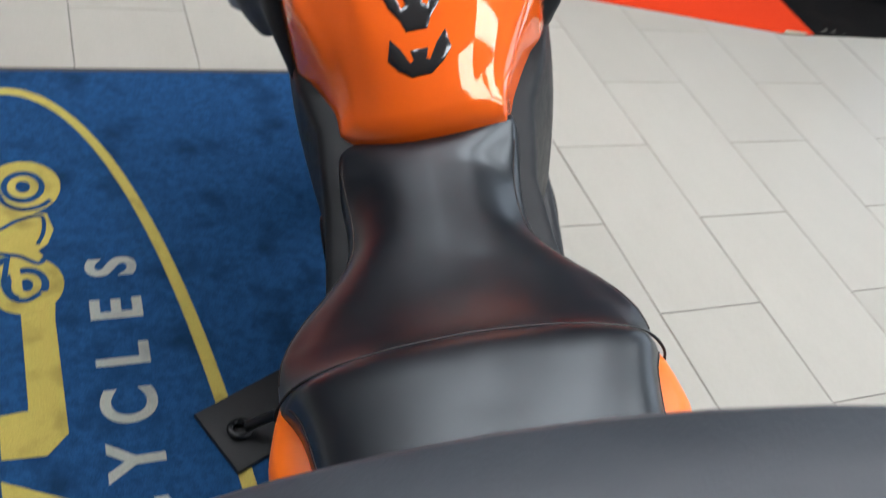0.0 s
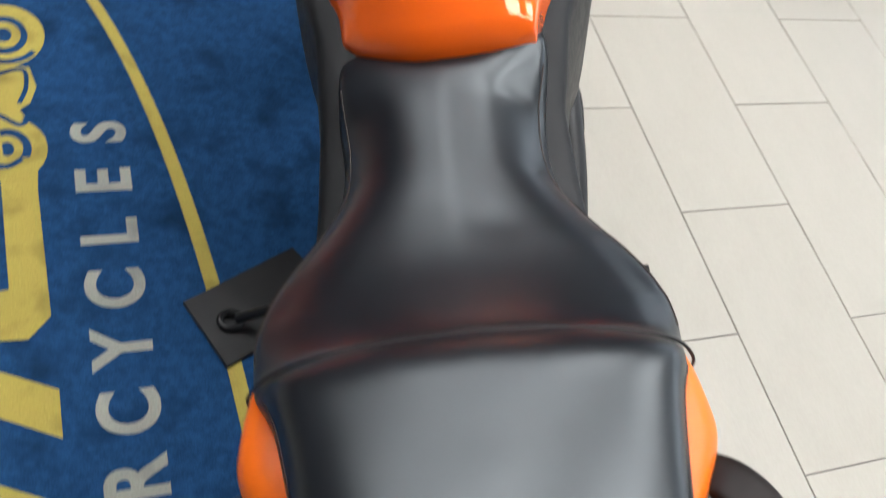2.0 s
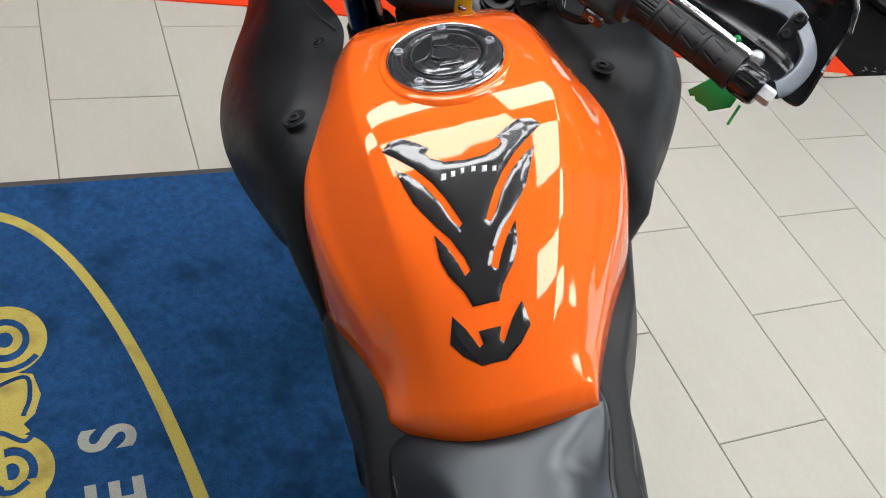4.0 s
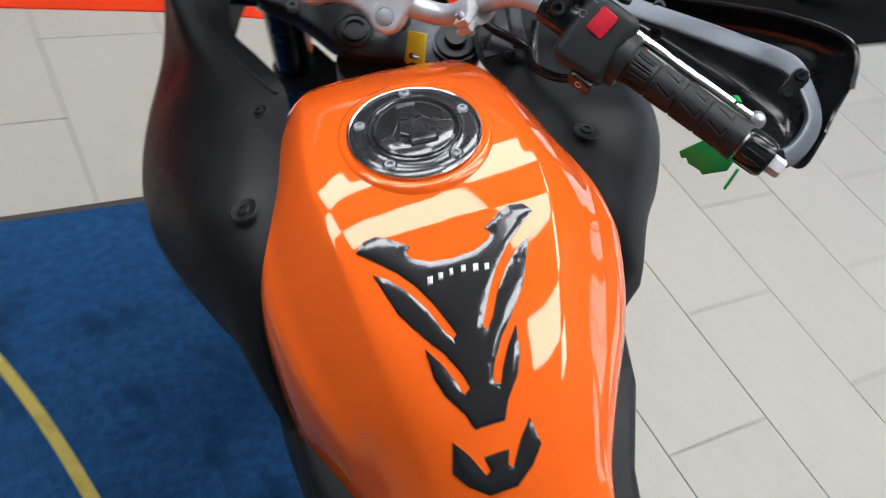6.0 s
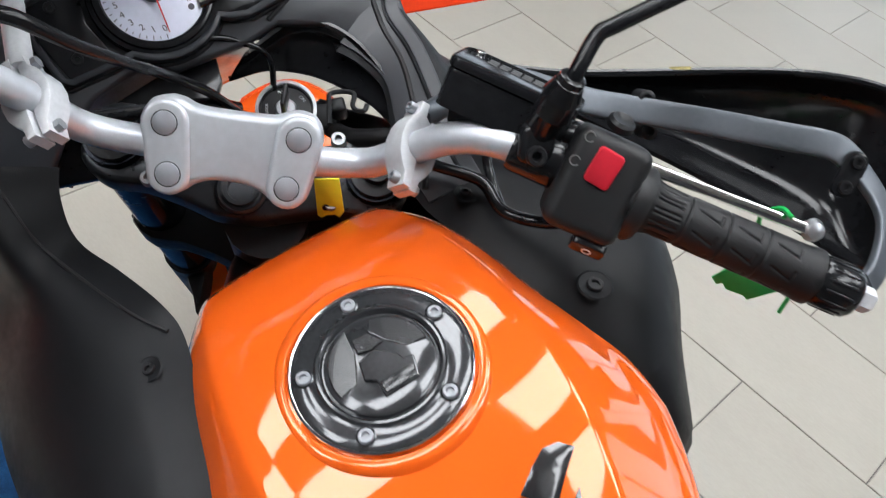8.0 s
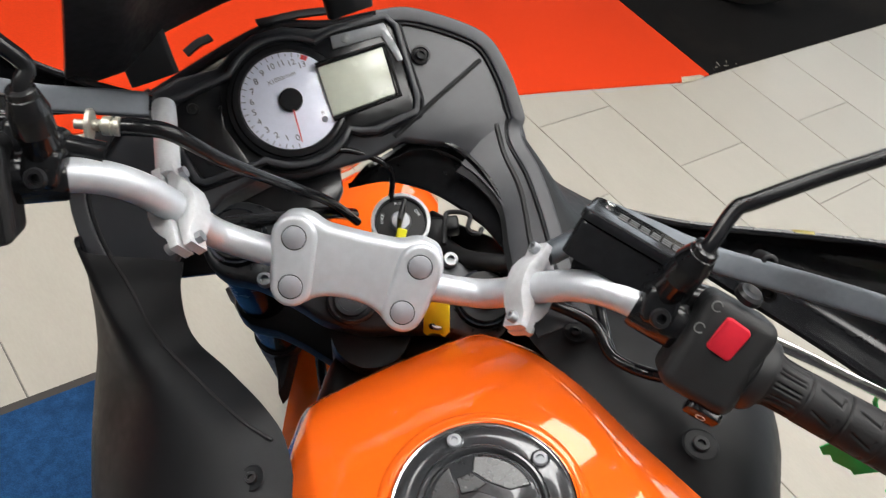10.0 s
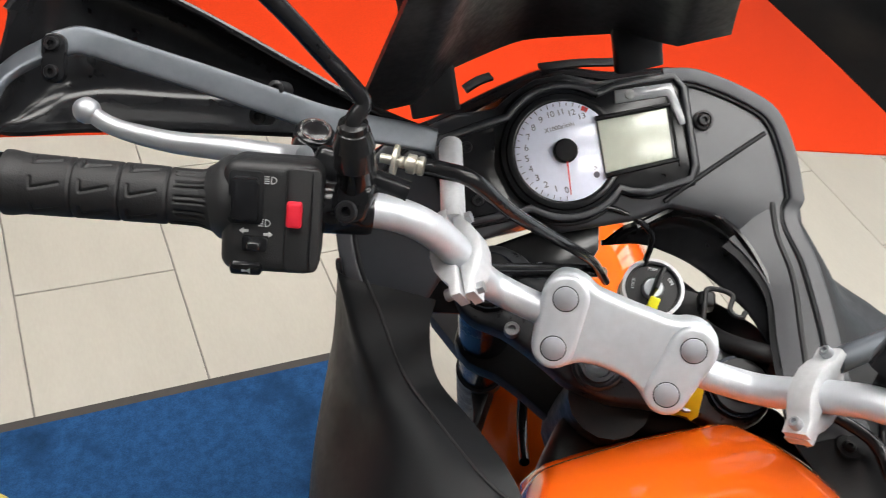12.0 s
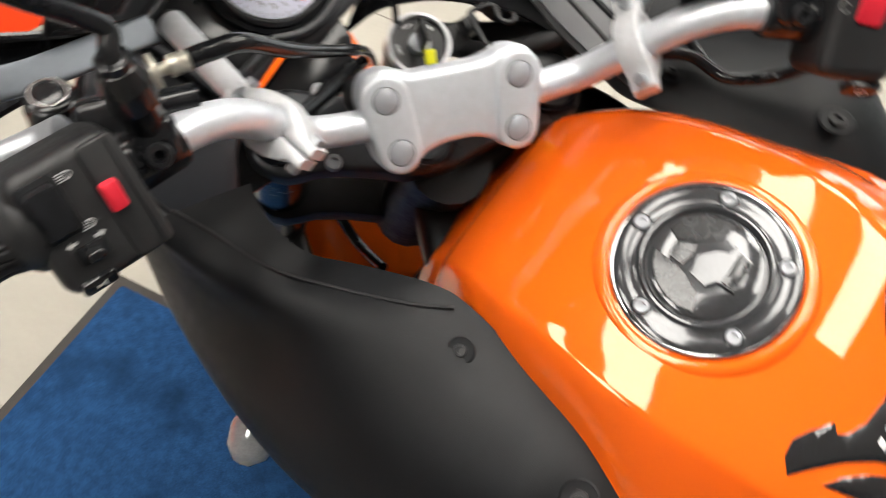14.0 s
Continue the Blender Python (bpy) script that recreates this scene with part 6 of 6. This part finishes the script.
for p0, p1 in (((0.010, 0.45, 1.062), (0.080, 0.452, 1.048)), ((-0.056, 0.45, 1.056), (-0.031, 0.455, 1.060))):
    part("cowl_fin", tube([p0, [(a + b) / 2 + (0.002 if k == 2 else 0) for k, (a, b) in enumerate(zip(p0, p1))], p1], 0.003, 8, 3, flat=(0.010, 0.003)), PLASTIC, bike)

# green tag on the brake lever, with its tie
GT = BIKE @ STEER @ axes((0.3830, -0.0335, 0.036), (0.95, -0.15, 0.25), (0.1, 0.9, 0.35))
tag = tagged(part("price_tag", slab([(-0.026, -0.010), (-0.021, -0.0145), (-0.017, -0.012), (-0.013, -0.016), (0.000, -0.0165), (0.004, -0.019), (0.022, -0.004), (0.024, 0.016), (-0.008, 0.016)], 0.0016, GT, 0.0005), GREEN), "green plastic tag tied to the brake lever", "tag")
part("tag_tie", tube([GT @ Vector((0.022, 0.006, 0.002)), BIKE @ STEER @ Vector((0.372, 0.008, 0.052)), BIKE @ STEER @ Vector((0.378, 0.022, 0.066)), BIKE @ STEER @ Vector((0.382, 0.018, 0.078))], 0.0018, 8, 4), GREEN, tag)
part("tag_tie", tube([GT @ Vector((0.0285, -0.020, 0.002)), GT @ Vector((0.030, 0.004, 0.004))], 0.0016, 8, 1), GREEN, tag)

# ---- another machine's wheel on the black carpet ----
other = thing("parked_wheel", "black spoked wheel of a parked motorcycle on the black carpet", "wheel", pose(1.885, 1.262, 0.006, 0, 0, 117))
rows = [[(math.cos(2 * math.pi * k / 56) * a, z, 0.31 + math.sin(2 * math.pi * k / 56) * a) for k in range(56)] for a, z in [(0.235, -0.05), (0.27, -0.062), (0.298, -0.045), (0.31, 0), (0.298, 0.045), (0.27, 0.062), (0.235, 0.05), (0.235, -0.05)]]
part("tyre", grid(rows, True), TYRE, other, "black treaded tyre")
part("rim", grid([[(math.cos(2 * math.pi * k / 56) * a, z, 0.31 + math.sin(2 * math.pi * k / 56) * a) for k in range(56)] for a, z in [(0.236, -0.05), (0.222, -0.03), (0.222, 0.03), (0.236, 0.05), (0.236, -0.05)]], True), DARK, other)
part("hub", lathe([(0.05, -0.05), (0.05, 0.05)], pose(0, 0, 0.31, 90), 24), DARK, other)
part("brake_disc", lathe([(0.15, -0.048), (0.15, -0.043), (0.10, -0.043), (0.10, -0.048)], pose(0, 0, 0.31, 90), 40), SPINE, other, "dull steel brake disc")
for k in range(24):
    a, b = 2 * math.pi * k / 24, 2 * math.pi * (k + (2 if k % 2 else -2)) / 24
    part("spoke", tube([(0.05 * math.cos(b), 0.03 * (-1) ** k, 0.31 + 0.05 * math.sin(b)), (0.224 * math.cos(a), 0, 0.31 + 0.224 * math.sin(a))], 0.0016, 6, 1), SPINE, other)

# ---- floor tiles ----
TW, TL, GAP = 0.3, 0.6, 0.0028
tile_me = None
cells = []
for i in range(-14, 17):
    for j in range(-8, 10):
        cells.append((i, i * TW, j * TL + (0.3 if i % 2 == 0 else 0.0) + (0.02 if i < -2 else 0.0)))
tbm = bmesh.new()
bmesh.ops.create_cube(tbm, size=1)
bmesh.ops.scale(tbm, vec=(TW - GAP, TL - GAP, 0.008), verts=tbm.verts[:])
bmesh.ops.bevel(tbm, geom=[e for e in tbm.edges if all(v.co.z > 0 for v in e.verts)], offset=0.0012, segments=1, affect="EDGES")
tile_me = bpy.data.meshes.new("tile")
tbm.to_mesh(tile_me)
tile_me.materials.append(TILE)
far = bmesh.new()
for i, x, y in cells:
    cx, cy = x + TW / 2, y + TL / 2
    if cx - TW / 2 > X1 - 0.02 or cx + TW / 2 < X0 + 0.02 or cy - TL / 2 > Y1 - 0.02 or cy + TL / 2 < Y0 + 0.02:
        continue
    if -2.3 < cx < 3.0 and -1.9 < cy < 2.3:
        ob = new("tile", tile_me)
        ob.parent = floor
        ob.location = (cx, cy, -0.004)
        ob.rotation_euler = (0, 0, math.pi * ((i * 7 + int(y * 10)) % 2))
    else:
        me = len(far.verts)
        far.from_mesh(tile_me)
        far.verts.ensure_lookup_table()
        for v in far.verts[me:]:  # tiles at the walls are cut
            v.co = (min(max(v.co.x + cx, X0), X1), min(max(v.co.y + cy, Y0), Y1), v.co.z - 0.004)
tagged(part("far_tiles", far, TILE, floor, smooth=False), kind="stuff")
